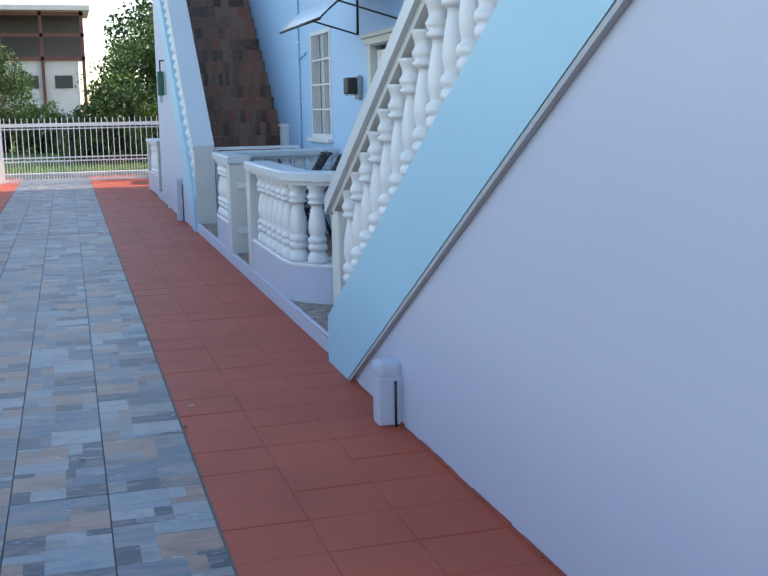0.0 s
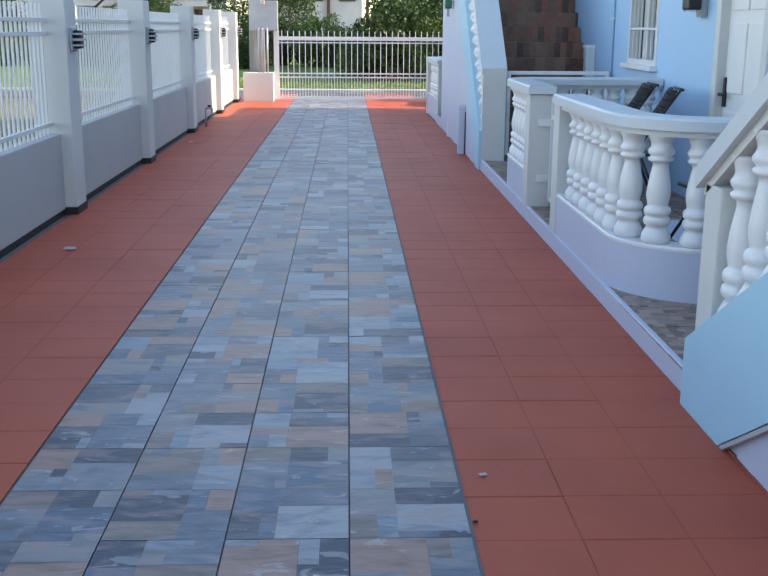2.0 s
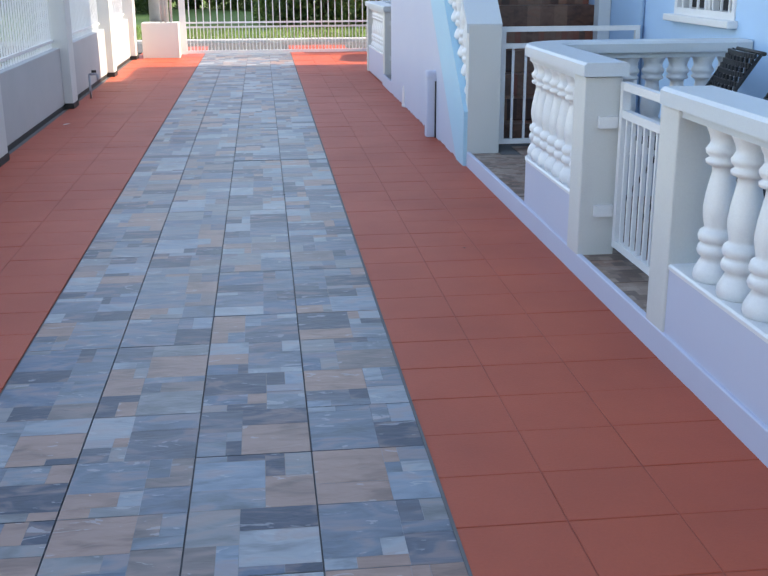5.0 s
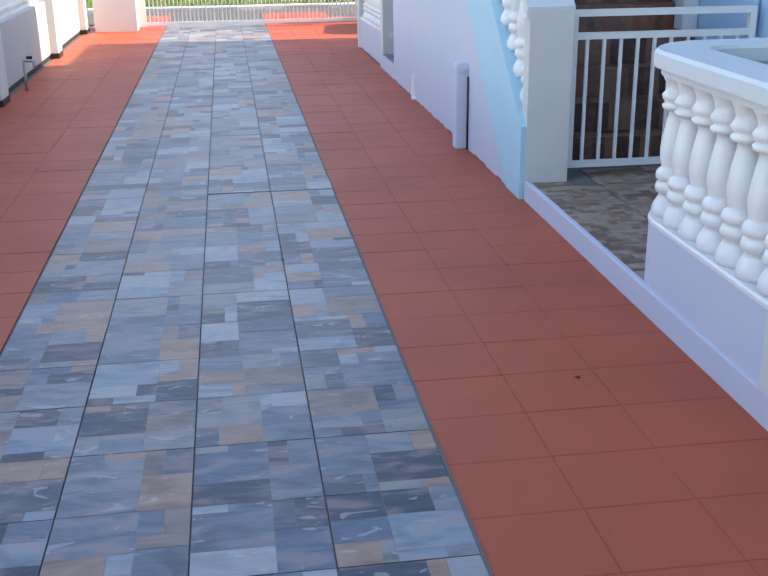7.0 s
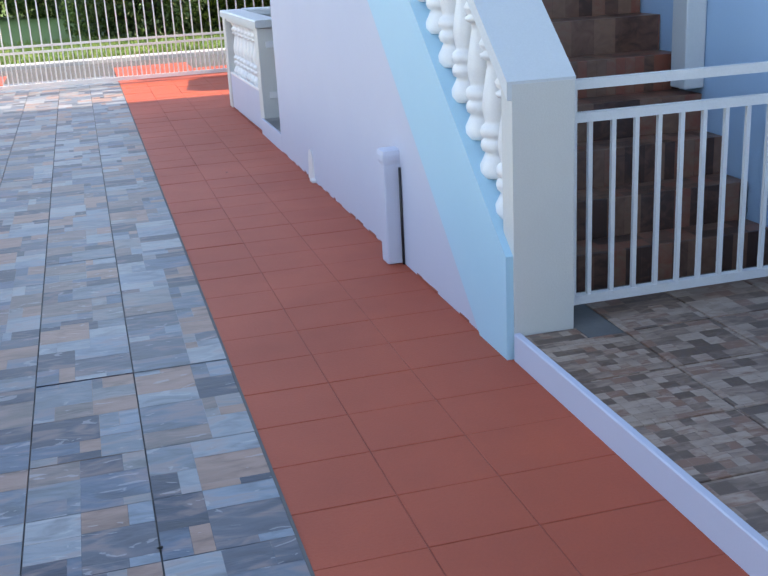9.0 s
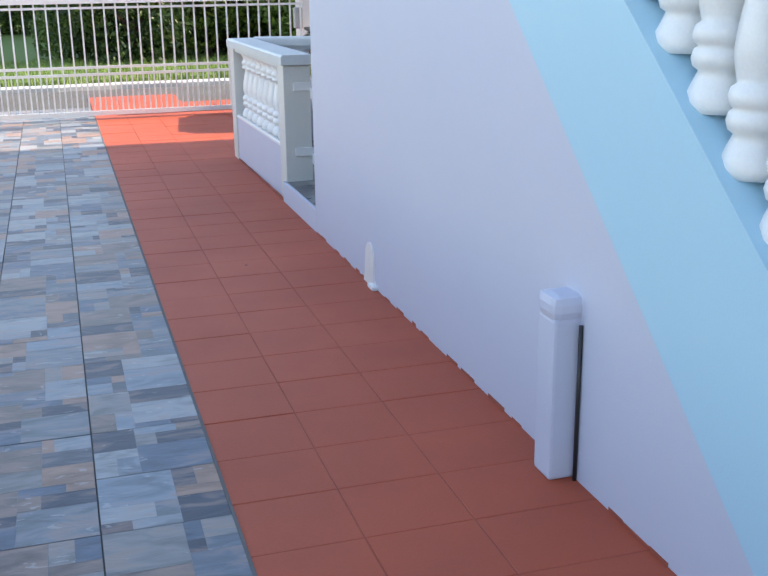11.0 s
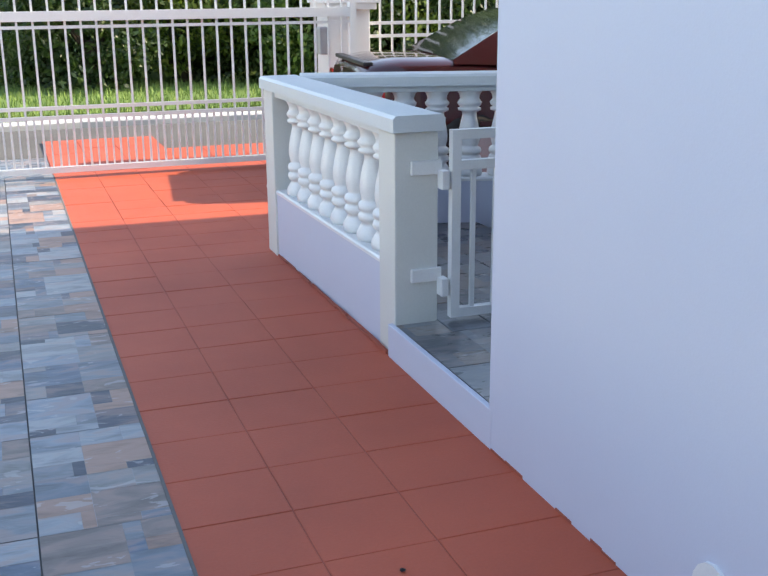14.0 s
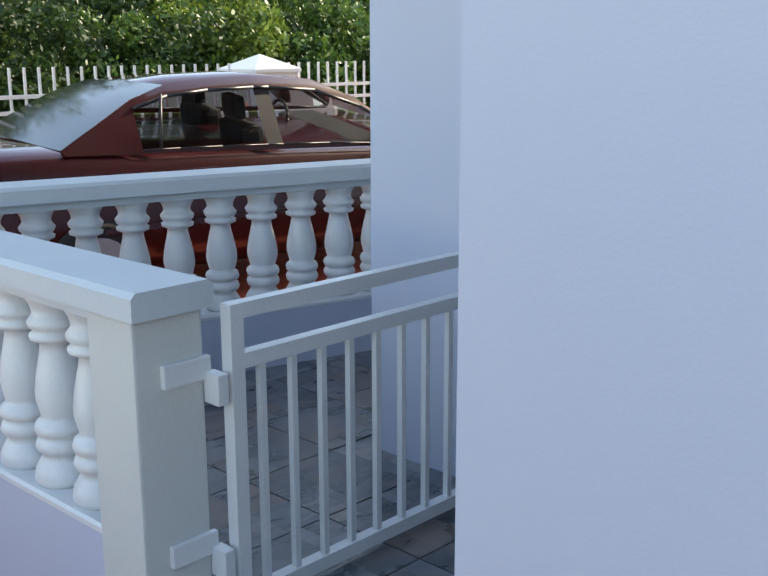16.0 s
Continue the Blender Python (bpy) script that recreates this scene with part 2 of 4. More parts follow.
def stone_mat(name, palette, vein, rough=0.4):
    """Slate print: every stone of a tile has its own colour, with cloudy patches, pale veins and riven relief."""
    m = bpy.data.materials.new(name)
    m.use_nodes = True
    n, l = m.node_tree.nodes, m.node_tree.links
    p = n["Principled BSDF"]
    geo, info = n.new("ShaderNodeNewGeometry"), n.new("ShaderNodeObjectInfo")

    def math_node(op, a, b=None, c=None):
        k = n.new("ShaderNodeMath")
        k.operation = op
        for i, v in enumerate((a, b, c)):
            if isinstance(v, (int, float)):
                k.inputs[i].default_value = v
            elif v is not None:
                l.new(v, k.inputs[i])
        return k.outputs[0]
    pick = math_node("FRACT", math_node("ADD", geo.outputs["Random Per Island"], math_node("MULTIPLY", info.outputs["Random"], 3.7)))
    ramp = ramp_nodes(n, [(i / len(palette), c) for i, c in enumerate(palette)])
    ramp.color_ramp.interpolation = "CONSTANT"
    l.new(pick, ramp.inputs["Fac"])
    shift = n.new("ShaderNodeVectorMath")
    shift.operation = "MULTIPLY_ADD"
    shift.inputs[1].default_value = (0.8, 1.9, 1.0)
    l.new(geo.outputs["Position"], shift.inputs[0])
    l.new(math_node("MULTIPLY", pick, 9.0), shift.inputs[2])
    cloud, riven = n.new("ShaderNodeTexNoise"), n.new("ShaderNodeTexNoise")
    for t, sc, dt, ds in ((cloud, 6.0, 3, 0.8), (riven, 8.0, 3.5, 1.4)):
        t.inputs["Scale"].default_value, t.inputs["Detail"].default_value, t.inputs["Distortion"].default_value = sc, dt, ds
        l.new(shift.outputs[0], t.inputs["Vector"])
    base = ramp.outputs["Color"]
    tone = n.new("ShaderNodeMapRange")
    tone.inputs["From Min"].default_value, tone.inputs["From Max"].default_value = 0.3, 0.7
    tone.inputs["To Min"].default_value, tone.inputs["To Max"].default_value = 0.6, 1.4
    l.new(cloud.outputs["Fac"], tone.inputs["Value"])
    for kind, fac, col in (("MULTIPLY", 1.0, tone.outputs["Result"]),
                           ("MIX", math_node("MINIMUM", math_node("MAXIMUM", math_node("MULTIPLY_ADD", cloud.outputs["Fac"], 4.0, -2.0), 0.0), 0.55), vein[0]),
                           ("MIX", math_node("MULTIPLY", math_node("GREATER_THAN", riven.outputs["Fac"], 0.655), 0.4), vein[1])):
        mx = n.new("ShaderNodeMix")
        mx.data_type, mx.blend_type = "RGBA", kind
        if isinstance(fac, float):
            mx.inputs[0].default_value = fac
        else:
            l.new(fac, mx.inputs[0])
        l.new(base, mx.inputs[6])
        if isinstance(col, tuple):
            mx.inputs[7].default_value = (*col, 1)
        else:
            l.new(col, mx.inputs[7])
        base = mx.outputs[2]
    l.new(base, p.inputs["Base Color"])
    l.new(math_node("MULTIPLY_ADD", cloud.outputs["Fac"], 0.25, rough - 0.12), p.inputs["Roughness"])
    p.inputs["Specular IOR Level"].default_value = 0.4
    bp = n.new("ShaderNodeBump")
    bp.inputs["Strength"].default_value, bp.inputs["Distance"].default_value = 0.22, 0.012
    l.new(riven.outputs["Fac"], bp.inputs["Height"])
    l.new(bp.outputs["Normal"], p.inputs["Normal"])
    return m


M_STONE = stone_mat("blue_slate_stone", [(0.12, 0.15, 0.19), (0.235, 0.27, 0.3), (0.035, 0.05, 0.08), (0.16, 0.19, 0.22), (0.28, 0.18, 0.145), (0.085, 0.1, 0.13), (0.28, 0.305, 0.325), (0.085, 0.125, 0.18),
                                         (0.18, 0.145, 0.135), (0.12, 0.155, 0.195), (0.3, 0.19, 0.15), (0.19, 0.24, 0.29), (0.035, 0.05, 0.08), (0.2, 0.205, 0.21)], ((0.27, 0.185, 0.155), (0.42, 0.42, 0.43)))
M_PORCHSTONE = stone_mat("grey_slate_stone", [(0.13, 0.145, 0.165), (0.2, 0.2, 0.205), (0.08, 0.09, 0.105), (0.16, 0.18, 0.2), (0.19, 0.16, 0.145), (0.11, 0.12, 0.135)], ((0.2, 0.16, 0.14), (0.3, 0.3, 0.31)), 0.3)


def leaf_mat(name, stops):
    m = bpy.data.materials.new(name)
    m.use_nodes = True
    n, l = m.node_tree.nodes, m.node_tree.links
    p = n["Principled BSDF"]
    geo = n.new("ShaderNodeNewGeometry")
    r = ramp_nodes(n, stops)
    l.new(geo.outputs["Random Per Island"], r.inputs["Fac"])
    l.new(r.outputs["Color"], p.inputs["Base Color"])
    p.inputs["Roughness"].default_value = 0.5
    tr = n.new("ShaderNodeBsdfTranslucent")
    l.new(r.outputs["Color"], tr.inputs["Color"])
    ms = n.new("ShaderNodeMixShader")
    ms.inputs[0].default_value = 0.3
    l.new(p.outputs[0], ms.inputs[1])
    l.new(tr.outputs[0], ms.inputs[2])
    l.new(ms.outputs[0], n["Material Output"].inputs["Surface"])
    return m


M_LEAF = leaf_mat("green_leaves", [(0.0, (0.035, 0.075, 0.014)), (0.5, (0.07, 0.14, 0.025)), (0.85, (0.12, 0.2, 0.035)), (1.0, (0.17, 0.22, 0.05))])
M_LEAFD = leaf_mat("dark_green_leaves", [(0.0, (0.018, 0.04, 0.01)), (0.6, (0.035, 0.075, 0.015)), (1.0, (0.07, 0.11, 0.025))])
M_LEAFY = leaf_mat("yellow_green_leaves", [(0.0, (0.07, 0.12, 0.015)), (0.6, (0.13, 0.2, 0.025)), (1.0, (0.2, 0.25, 0.05))])


def glass_mat(name, tint, rough=0.02):
    m = bpy.data.materials.new(name)
    m.use_nodes = True
    p = m.node_tree.nodes["Principled BSDF"]
    p.inputs["Base Color"].default_value = (*tint, 1)
    p.inputs["Transmission Weight"].default_value = 1.0
    p.inputs["Roughness"].default_value, p.inputs["IOR"].default_value = rough, 1.3
    return m


M_CARGLASS = glass_mat("tinted_car_glass", (0.3, 0.34, 0.36))
M_LAMPG = glass_mat("ribbed_lamp_glass", (0.7, 0.7, 0.72), 0.2)
M_PANE = mat("dark_window_glass", (0.015, 0.016, 0.02), None, 3, 0.12, 0.0, spec=0.2)
M_CARREAR = mat("dark_rear_glass", (0.01, 0.013, 0.02), None, 3, 0.05, 0.0, spec=0.55)

# ---- geometry helpers ----


def box(bm, x0, x1, y0, y1, z0, z1, bev=0.0):
    v = bmesh.ops.create_cube(bm, size=1)["verts"]
    c = Vector(((x0 + x1) / 2, (y0 + y1) / 2, (z0 + z1) / 2))
    for a in v:
        a.co = Vector((a.co.x * (x1 - x0), a.co.y * (y1 - y0), a.co.z * (z1 - z0))) + c
    if bev:
        e = list({e for a in v for e in a.link_edges})
        bmesh.ops.bevel(bm, geom=e, offset=bev, segments=2, affect="EDGES", profile=0.6)
    return bm


def boxes(*rows, bev=0.0):
    bm = bmesh.new()
    for r in rows:
        box(bm, *r, bev=bev)
    return bm


def tube(bm, a, b, r, n=8, r2=None):
    a, b = Vector(a), Vector(b)
    q = (b - a).to_track_quat("Z", "Y")
    ring = []
    for p, rad in ((a, r), (b, r if r2 is None else r2)):
        ring.append([bm.verts.new(p + q @ Vector((rad * math.cos(i * 2 * math.pi / n), rad * math.sin(i * 2 * math.pi / n), 0))) for i in range(n)])
    for i in range(n):
        f = bm.faces.new((ring[0][i], ring[0][(i + 1) % n], ring[1][(i + 1) % n], ring[1][i]))
        f.smooth = True
    bm.faces.new(ring[0][::-1])
    bm.faces.new(ring[1])
    return bm


def lathe(prof, n=16, flute=None):
    """Turned shape from (radius, height) pairs; flute(z) gives the depth of the flutes at a height."""
    bm = bmesh.new()
    rings = []
    for r, z in prof:
        d = flute(z) if flute else 0.0
        rings.append([bm.verts.new((r * (1 - d * (i % 2)) * math.cos(i * 2 * math.pi / n), r * (1 - d * (i % 2)) * math.sin(i * 2 * math.pi / n), z)) for i in range(n)])
    for a, b in zip(rings, rings[1:]):
        for i in range(n):
            bm.faces.new((a[i], a[(i + 1) % n], b[(i + 1) % n], b[i])).smooth = True
    bm.faces.new(rings[0][::-1])
    bm.faces.new(rings[-1])
    return bm


def prism_x(pts, x0, x1):
    """A polygon in the y-z plane drawn out from x0 to x1."""
    bm = bmesh.new()
    a = [bm.verts.new((x0, y, z)) for y, z in pts]
    b = [bm.verts.new((x1, y, z)) for y, z in pts]
    bm.faces.new(a)
    bm.faces.new(b[::-1])
    for i in range(len(pts)):
        j = (i + 1) % len(pts)
        bm.faces.new((a[j], a[i], b[i], b[j]))
    bmesh.ops.recalc_face_normals(bm, faces=bm.faces)
    return bm


def sweep(path, half, z0, z1, bev=0.0):
    """A bar of rectangular section along plan points (closed off at both ends)."""
    bm = bmesh.new()
    rings = []
    for i, p in enumerate(path):
        a, b = Vector(path[max(i - 1, 0)]), Vector(path[min(i + 1, len(path) - 1)])
        d = (b - a).normalized()
        nrm = Vector((-d.y, d.x))
        p = Vector(p)
        c = bev
        sec = [(-half, z0), (half, z0), (half, z1 - c), (half - c, z1), (-half + c, z1), (-half, z1 - c)] if c else [(-half, z0), (half, z0), (half, z1), (-half, z1)]
        rings.append([bm.verts.new((p.x + nrm.x * s, p.y + nrm.y * s, z)) for s, z in sec])
    k = len(rings[0])
    for r, q in zip(rings, rings[1:]):
        for i in range(k):
            bm.faces.new((r[i], r[(i + 1) % k], q[(i + 1) % k], q[i]))
    bm.faces.new(rings[0][::-1])
    bm.faces.new(rings[-1])
    bmesh.ops.recalc_face_normals(bm, faces=bm.faces)
    return bm


def mesh_of(name, bm, material):
    me = bpy.data.meshes.new(name)
    bm.to_mesh(me)
    bm.free()
    me.materials.append(material)
    return me


def part(name, bm, material, parent, label="", m=None):
    me = bm if isinstance(bm, bpy.types.Mesh) else mesh_of(name, bm, material)
    ob = new(name, me)
    ob.parent = parent
    if m is not None:
        ob.matrix_local = m
    if label:
        ob["label"] = label
    return ob


def thing(name, label, category, group="", m=None):
    ob = new(name)
    ob.empty_display_size = 0.2
    if m is not None:
        ob.matrix_world = m
    return tagged(ob, label, category, group, "thing")


def structure(name, bm, material, label, category="structure"):
    return tagged(new(name, mesh_of(name, bm, material)), label, category, "", "structure")


# ---- large structure ----
XW = 1.09                                # house line beside the drive
Y0, YG = -10.6, 17.9                      # drive from behind the walker to the gate
structure("ground", boxes((-150, 150, -150, 250, -0.5, -0.05)), M_SOIL, "brown sandy ground reaching to the horizon", "ground")
drive = structure("drive_base", boxes((-2.9, 1.2, Y0, YG + 0.2, -0.3, -0.008)), M_GROUT, "dark mortar bed under the drive tiles", "drive")
structure("road", boxes((-60, 60, 19.15, 21.4, -0.3, -0.02)), M_ASPHALT, "worn grey asphalt road outside the gate", "road")
structure("lawn_ground", boxes((-40, 40, 22.6, 60, -0.3, 0.02)), M_LAWN, "bright green lawn across the road", "lawn")
bm = sweep([(x * 0.9 - 40, 21.62 + 0.12 * noise.noise((x * 0.7, 0, 0))) for x in range(90)], 0.13, -0.1, 0.05, 0.02)
structure("kerb", bm, M_LOWALL, "rough grey stone kerb along the far road edge", "kerb")

# house: main block, upper floor and roof
HX = 2.66                                # face of the house wall behind the patio
house_wall = bmesh.new()
for y0, y1, z0, z1 in ((-10.6, 2.2, 0, 6.2), (3.22, 5.0, 0, 6.2), (6.08, 11.7, 0, 6.2), (2.2, 3.22, 2.25, 6.2), (5.0, 6.08, 0, 1.24), (5.0, 6.08, 2.58, 6.2)):
    box(house_wall, HX, HX + 0.2, y0, y1, z0, z1)
structure("wall_west", house_wall, M_BLUE, "pale blue rendered house wall beside the patio", "wall")
structure("wall_porch", boxes((2.48, 2.7, 11.7, 13.24, 0.0, 6.2)), M_LAV, "pale lavender wall on the porch", "wall")
structure("wall_front", boxes((2.7, 10.5, 13.04, 13.24, 0.0, 6.2)), M_LAV, "pale lavender house front wall on the porch", "wall")
structure("wall_east", boxes((10.3, 10.5, -10.6, 13.04, 0, 6.2), (2.86, 10.3, -10.6, -10.4, 0, 6.2)), M_BLUE, "plain blue walls closing the house", "wall")
structure("roof", boxes((2.2, 10.9, -11.0, 13.4, 6.2, 6.45)), M_CREAM, "flat concrete roof slab over the house", "roof")
structure("ceiling", boxes((2.88, 10.28, -10.38, 13.02, 2.9, 3.0)), M_WHITE, "white ceiling inside the house", "ceiling")

# unseen slab added over the porch; its edge sets the shadow before the gate
bm = bmesh.new()
lo = [bm.verts.new((x, y, 3.0)) for x, y in ((2.3, 13.26), (10.5, 13.26), (10.5, 15.6), (2.3, 15.75))]
hi = [bm.verts.new(v.co + Vector((0, 0, 0.16))) for v in lo]
bm.faces.new(lo[::-1]), bm.faces.new(hi)
for i in range(4):
    bm.faces.new((lo[i], lo[(i + 1) % 4], hi[(i + 1) % 4], hi[i]))
structure("shade_slab", bm, M_CREAM, "unseen flat slab added over the porch to cast shade before the gate", "roof")

# patio and porch floors behind their kerbs
structure("kerb_patio", sweep([(1.125, -1.66), (1.15, 6.545)], 0.016, 0, 0.12, 0.004), M_LAV, "low lavender painted kerb of the patio", "kerb")
structure("floor_patio_base", sweep([(1.86, -1.9), (1.9, 6.54)], 0.72, -0.05, 0.104), M_PATIO, "brown tiled border of the patio floor", "floor")
structure("kerb_porch", boxes((1.12, 1.145, 11.68, 12.72, 0, 0.15), bev=0.004), M_LAV, "low lavender painted kerb of the porch", "kerb")
structure("floor_porch_base", boxes((1.15, 10.4, 11.72, 12.71, -0.05, 0.138), (1.34, 10.4, 12.71, 14.3, -0.05, 0.138)), M_GROUT, "mortar bed of the porch floor", "floor")

# stair by the patio, rising towards the start of the walk
S1 = 0.6


def s1_top(y):
    return 0.3 + (-1.22 - y) * S1


stair1 = thing("outdoor_staircase", "outdoor staircase with sky-blue stringer and white balustrade", "staircase")
part("stair_wall", prism_x([(-1.74, 0), (-10.4, 0), (-10.4, 5.19), (-1.74, 0.02)], 1.09, 1.3), M_LAV, stair1, "lavender painted wall under the stair")
part("stringer", prism_x([(-1.22, 0), (-1.7, 0), (-10.4, 5.21), (-10.4, s1_top(-10.4)), (-1.22, 0.3)], 1.06, 1.32), M_BAND, stair1, "sky-blue painted stringer band")
# grey strip standing in for the shadow the band throws on the wall
part("stringer_shadow", prism_x([(-1.71, 0.0), (-1.745, 0.0), (-10.4, 5.165), (-10.4, 5.2)], 1.062, 1.088), M_SHADOWLINE, stair1, "grey strip in place of the shadow line under the stringer")
for i in range(24):
    y = -1.37 - i * 0.31
    part("step", boxes((1.32, 2.65, y - 0.34, y, max(i * 0.184 - 0.1, 0.09), 0.1 + (i + 1) * 0.184)), M_STEP, stair1)

# baluster, turned and shared
BAL = [(0.07, 0), (0.076, 0.02), (0.073, 0.045), (0.058, 0.075), (0.05, 0.092), (0.064, 0.102), (0.069, 0.12), (0.064, 0.138), (0.054, 0.146), (0.065, 0.155),
       (0.069, 0.172), (0.064, 0.19), (0.051, 0.2), (0.054, 0.212), (0.062, 0.25), (0.063, 0.275), (0.058, 0.32), (0.049, 0.37), (0.042, 0.405), (0.039, 0.428),
       (0.045, 0.433), (0.062, 0.441), (0.064, 0.455), (0.051, 0.463), (0.063, 0.478), (0.067, 0.494), (0.057, 0.508), (0.052, 0.52), (0.056, 0.542), (0.067, 0.566), (0.07, 0.58)]
BALUSTER = mesh_of("baluster", lathe(BAL, 16, lambda z: 0.09 if 0.21 < z < 0.41 else 0.0), M_WHITE)


def balusters(parent, pts, z, h=0.58, slope=None):
    for x, y in pts:
        m = Matrix.Translation((x, y, z(y) if callable(z) else z)) @ Matrix.Diagonal((1.12, 1.12, h / 0.58, 1))
        part("baluster", BALUSTER, None, parent, "", m)


balusters(stair1, [(1.175, -1.5 - 0.2 * i) for i in range(32)], lambda y: s1_top(y) - 0.03, 0.69)
part("newel", boxes((1.1, 1.3, -1.4, -1.216, 0.0, 0.98), bev=0.008), M_CREAM, stair1, "cream square newel post")
part("handrail", prism_x([(-1.17, 0.95), (-1.17, 1.05), (-10.4, 1.05 + 9.23 * 0.61), (-10.4, 0.95 + 9.23 * 0.61)], 1.07, 1.29), M_RAILP, stair1, "pale painted concrete handrail")

part("rail_moulding", prism_x([(-1.2, 0.92), (-1.2, 0.99), (-10.4, 0.99 + 9.2 * 0.61), (-10.4, 0.92 + 9.2 * 0.61)], 1.1, 1.26), M_CREAM, stair1)
# stair towards the gate, rising away
S2 = 1.0
stair2 = thing("outdoor_staircase", "steep outdoor staircase with brown tiled steps beside the house", "staircase")
part("stair_wall", prism_x([(6.72, 0), (11.7, 0), (11.7, 4.15), (6.88, 0.06)], 1.122, 1.4), M_LAV, stair2, "lavender painted wall under the stair")
part("stringer", prism_x([(6.56, 0), (6.88, 0), (11.7, 4.1), (11.7, 4.66), (6.56, 0.45)], 1.108, 1.4), M_BAND, stair2, "sky-blue painted stringer band")
part("parapet", prism_x([(6.58, 0.4), (11.7, 4.75), (11.7, 5.45), (6.58, 1.13)], 1.26, 1.4), M_WHITE, stair2, "white parapet behind the balusters")
part("newel", prism_x([(6.55, 0.09), (6.66, 0.09), (6.66, 1.225), (6.55, 1.14)], 1.14, 1.405), M_CREAM, stair2, "cream square newel post")
part("handrail", prism_x([(6.551, 1.08), (6.551, 1.152), (11.7, 5.53), (11.7, 5.45)], 1.12, 1.41), M_RAILP, stair2, "pale painted sloping handrail")
balusters(stair2, [(1.225, 6.74 + 0.17 * i) for i in range(28)], lambda y: 0.45 + (y - 6.56) * 0.82 - 0.03, 0.66)
for i in range(23):
    y = 6.98 + i * 0.222
    st = part("step", boxes((1.41, 2.65, y - 0.02, y + 0.6, 0.05 + i * 0.19, 0.09 + (i + 1) * 0.19), bev=0.004), M_STEP, stair2)

# balustrades


def balustrade(label, path, zf, zt, posts, bal_pts, zd=0.0):
    """Solid plinth, turned balusters, square posts and a moulded cap."""
    t = thing("balustrade", label, "balustrade")
    full = path
    d = (Vector(path[1]) - Vector(path[0])).normalized()
    path = [tuple(Vector(path[0]) + d * 0.06)] + path[1:]
    full = [tuple(Vector(full[0]) - d * 0.03)] + full[1:]
    part("plinth", sweep(path, 0.09, zf - zd, zf + 0.31), M_LAV, t, "lavender painted plinth")
    part("plinth_top", sweep(path, 0.095, zf + 0.31, zf + 0.332, 0.008), M_WHITE, t)
    part("rail_moulding", sweep(path, 0.085, zt - 0.105, zt - 0.07), M_RAILP, t)
    part("rail_cap", sweep(full, 0.118, zt - 0.07, zt, 0.014), M_RAILP, t, "pale painted moulded cap")
    for x, y in posts:
        part("post", boxes((x - 0.1, x + 0.1, y - 0.1, y + 0.1, zf - 0.09, zt - 0.075), bev=0.008), M_CREAM, t, "cream square post")
    balusters(t, bal_pts, zf + 0.33, zt - zf - 0.43)
    return t


def along(path, step, start=0.0):
    out, d = [], start
    for a, b in zip(path, path[1:]):
        a, b = Vector(a), Vector(b)
        ln = (b - a).length
        while d <= ln:
            out.append(tuple(a.lerp(b, d / ln)))
            d += step
        d -= ln
    return out


def arc(cx, cy, r, a0, a1, n=14):
    return [(cx + r * math.cos(radians(a0 + (a1 - a0) * i / n)), cy + r * math.sin(radians(a0 + (a1 - a0) * i / n))) for i in range(n + 1)]


PB = 3.32                                # start of the patio's second balustrade
CUR = [(1.225, 2.2), (1.225, 1.2)] + arc(1.705, 0.6, 0.48, 180, 270) + [(2.65, 0.12)]
balustrade("white curved balustrade with turned balusters on the patio", CUR, 0.09, 1.135, [(1.225, 2.16)], along(CUR, 0.225, 0.38), 0.0)
BEE = [(1.225, PB), (1.235, 4.5)] + arc(1.485, 4.55, 0.25, 180, 90, 8) + [(2.65, 4.8)]
balustrade("white balustrade with rounded corner around the patio", BEE, 0.09, 1.135, [(1.225, PB + 0.1)], along(BEE, 0.17, 0.3))
EFF = [(1.25, 12.71), (1.21, 14.86)]
balustrade("white balustrade of the porch beside the drive", EFF, 0.07, 1.055, [(1.25, 12.81), (1.212, 14.74)], [(1.25 - 0.0037 * i, 13.05 + 0.2 * i) for i in range(8)], 0.1)
GEE = [(1.36, 14.8), (7.0, 13.2)]
balustrade("white balustrade across the front of the porch", GEE, 0.1, 1.06, [], along(GEE, 0.2, 0.2), 0.1)


# gates
def bar_gate(label, x, y0, y1, z0, z1, zt, n, along_x=False):
    g = thing("metal_gate", label, "gate")

    def bb(a0, a1, z_0, z_1, w=0.018):
        return boxes((a0, a1, x - w, x + w, z_0, z_1)) if along_x else boxes((x - w, x + w, a0, a1, z_0, z_1))
    part("bottom_rail", bb(y0 + 0.04, y1 - 0.04, z0, z0 + 0.04), M_WHITE, g)
    part("middle_rail", bb(y0 + 0.04, y1 - 0.04, z1 - 0.04, z1), M_WHITE, g)
    part("top_rail", bb(y0 + 0.04, y1 - 0.04, zt - 0.04, zt), M_WHITE, g)
    part("stile", bb(y0, y0 + 0.04, z0, zt, 0.02), M_WHITE, g)
    part("stile", bb(y1 - 0.04, y1, z0, zt, 0.02), M_WHITE, g)
    for i in range(n):
        c = y0 + (y1 - y0) * (i + 1) / (n + 1)
        part("bar", bb(c - 0.0095, c + 0.0095, z0 + 0.04, z1 - 0.04, 0.0095), M_WHITE, g)
    return g


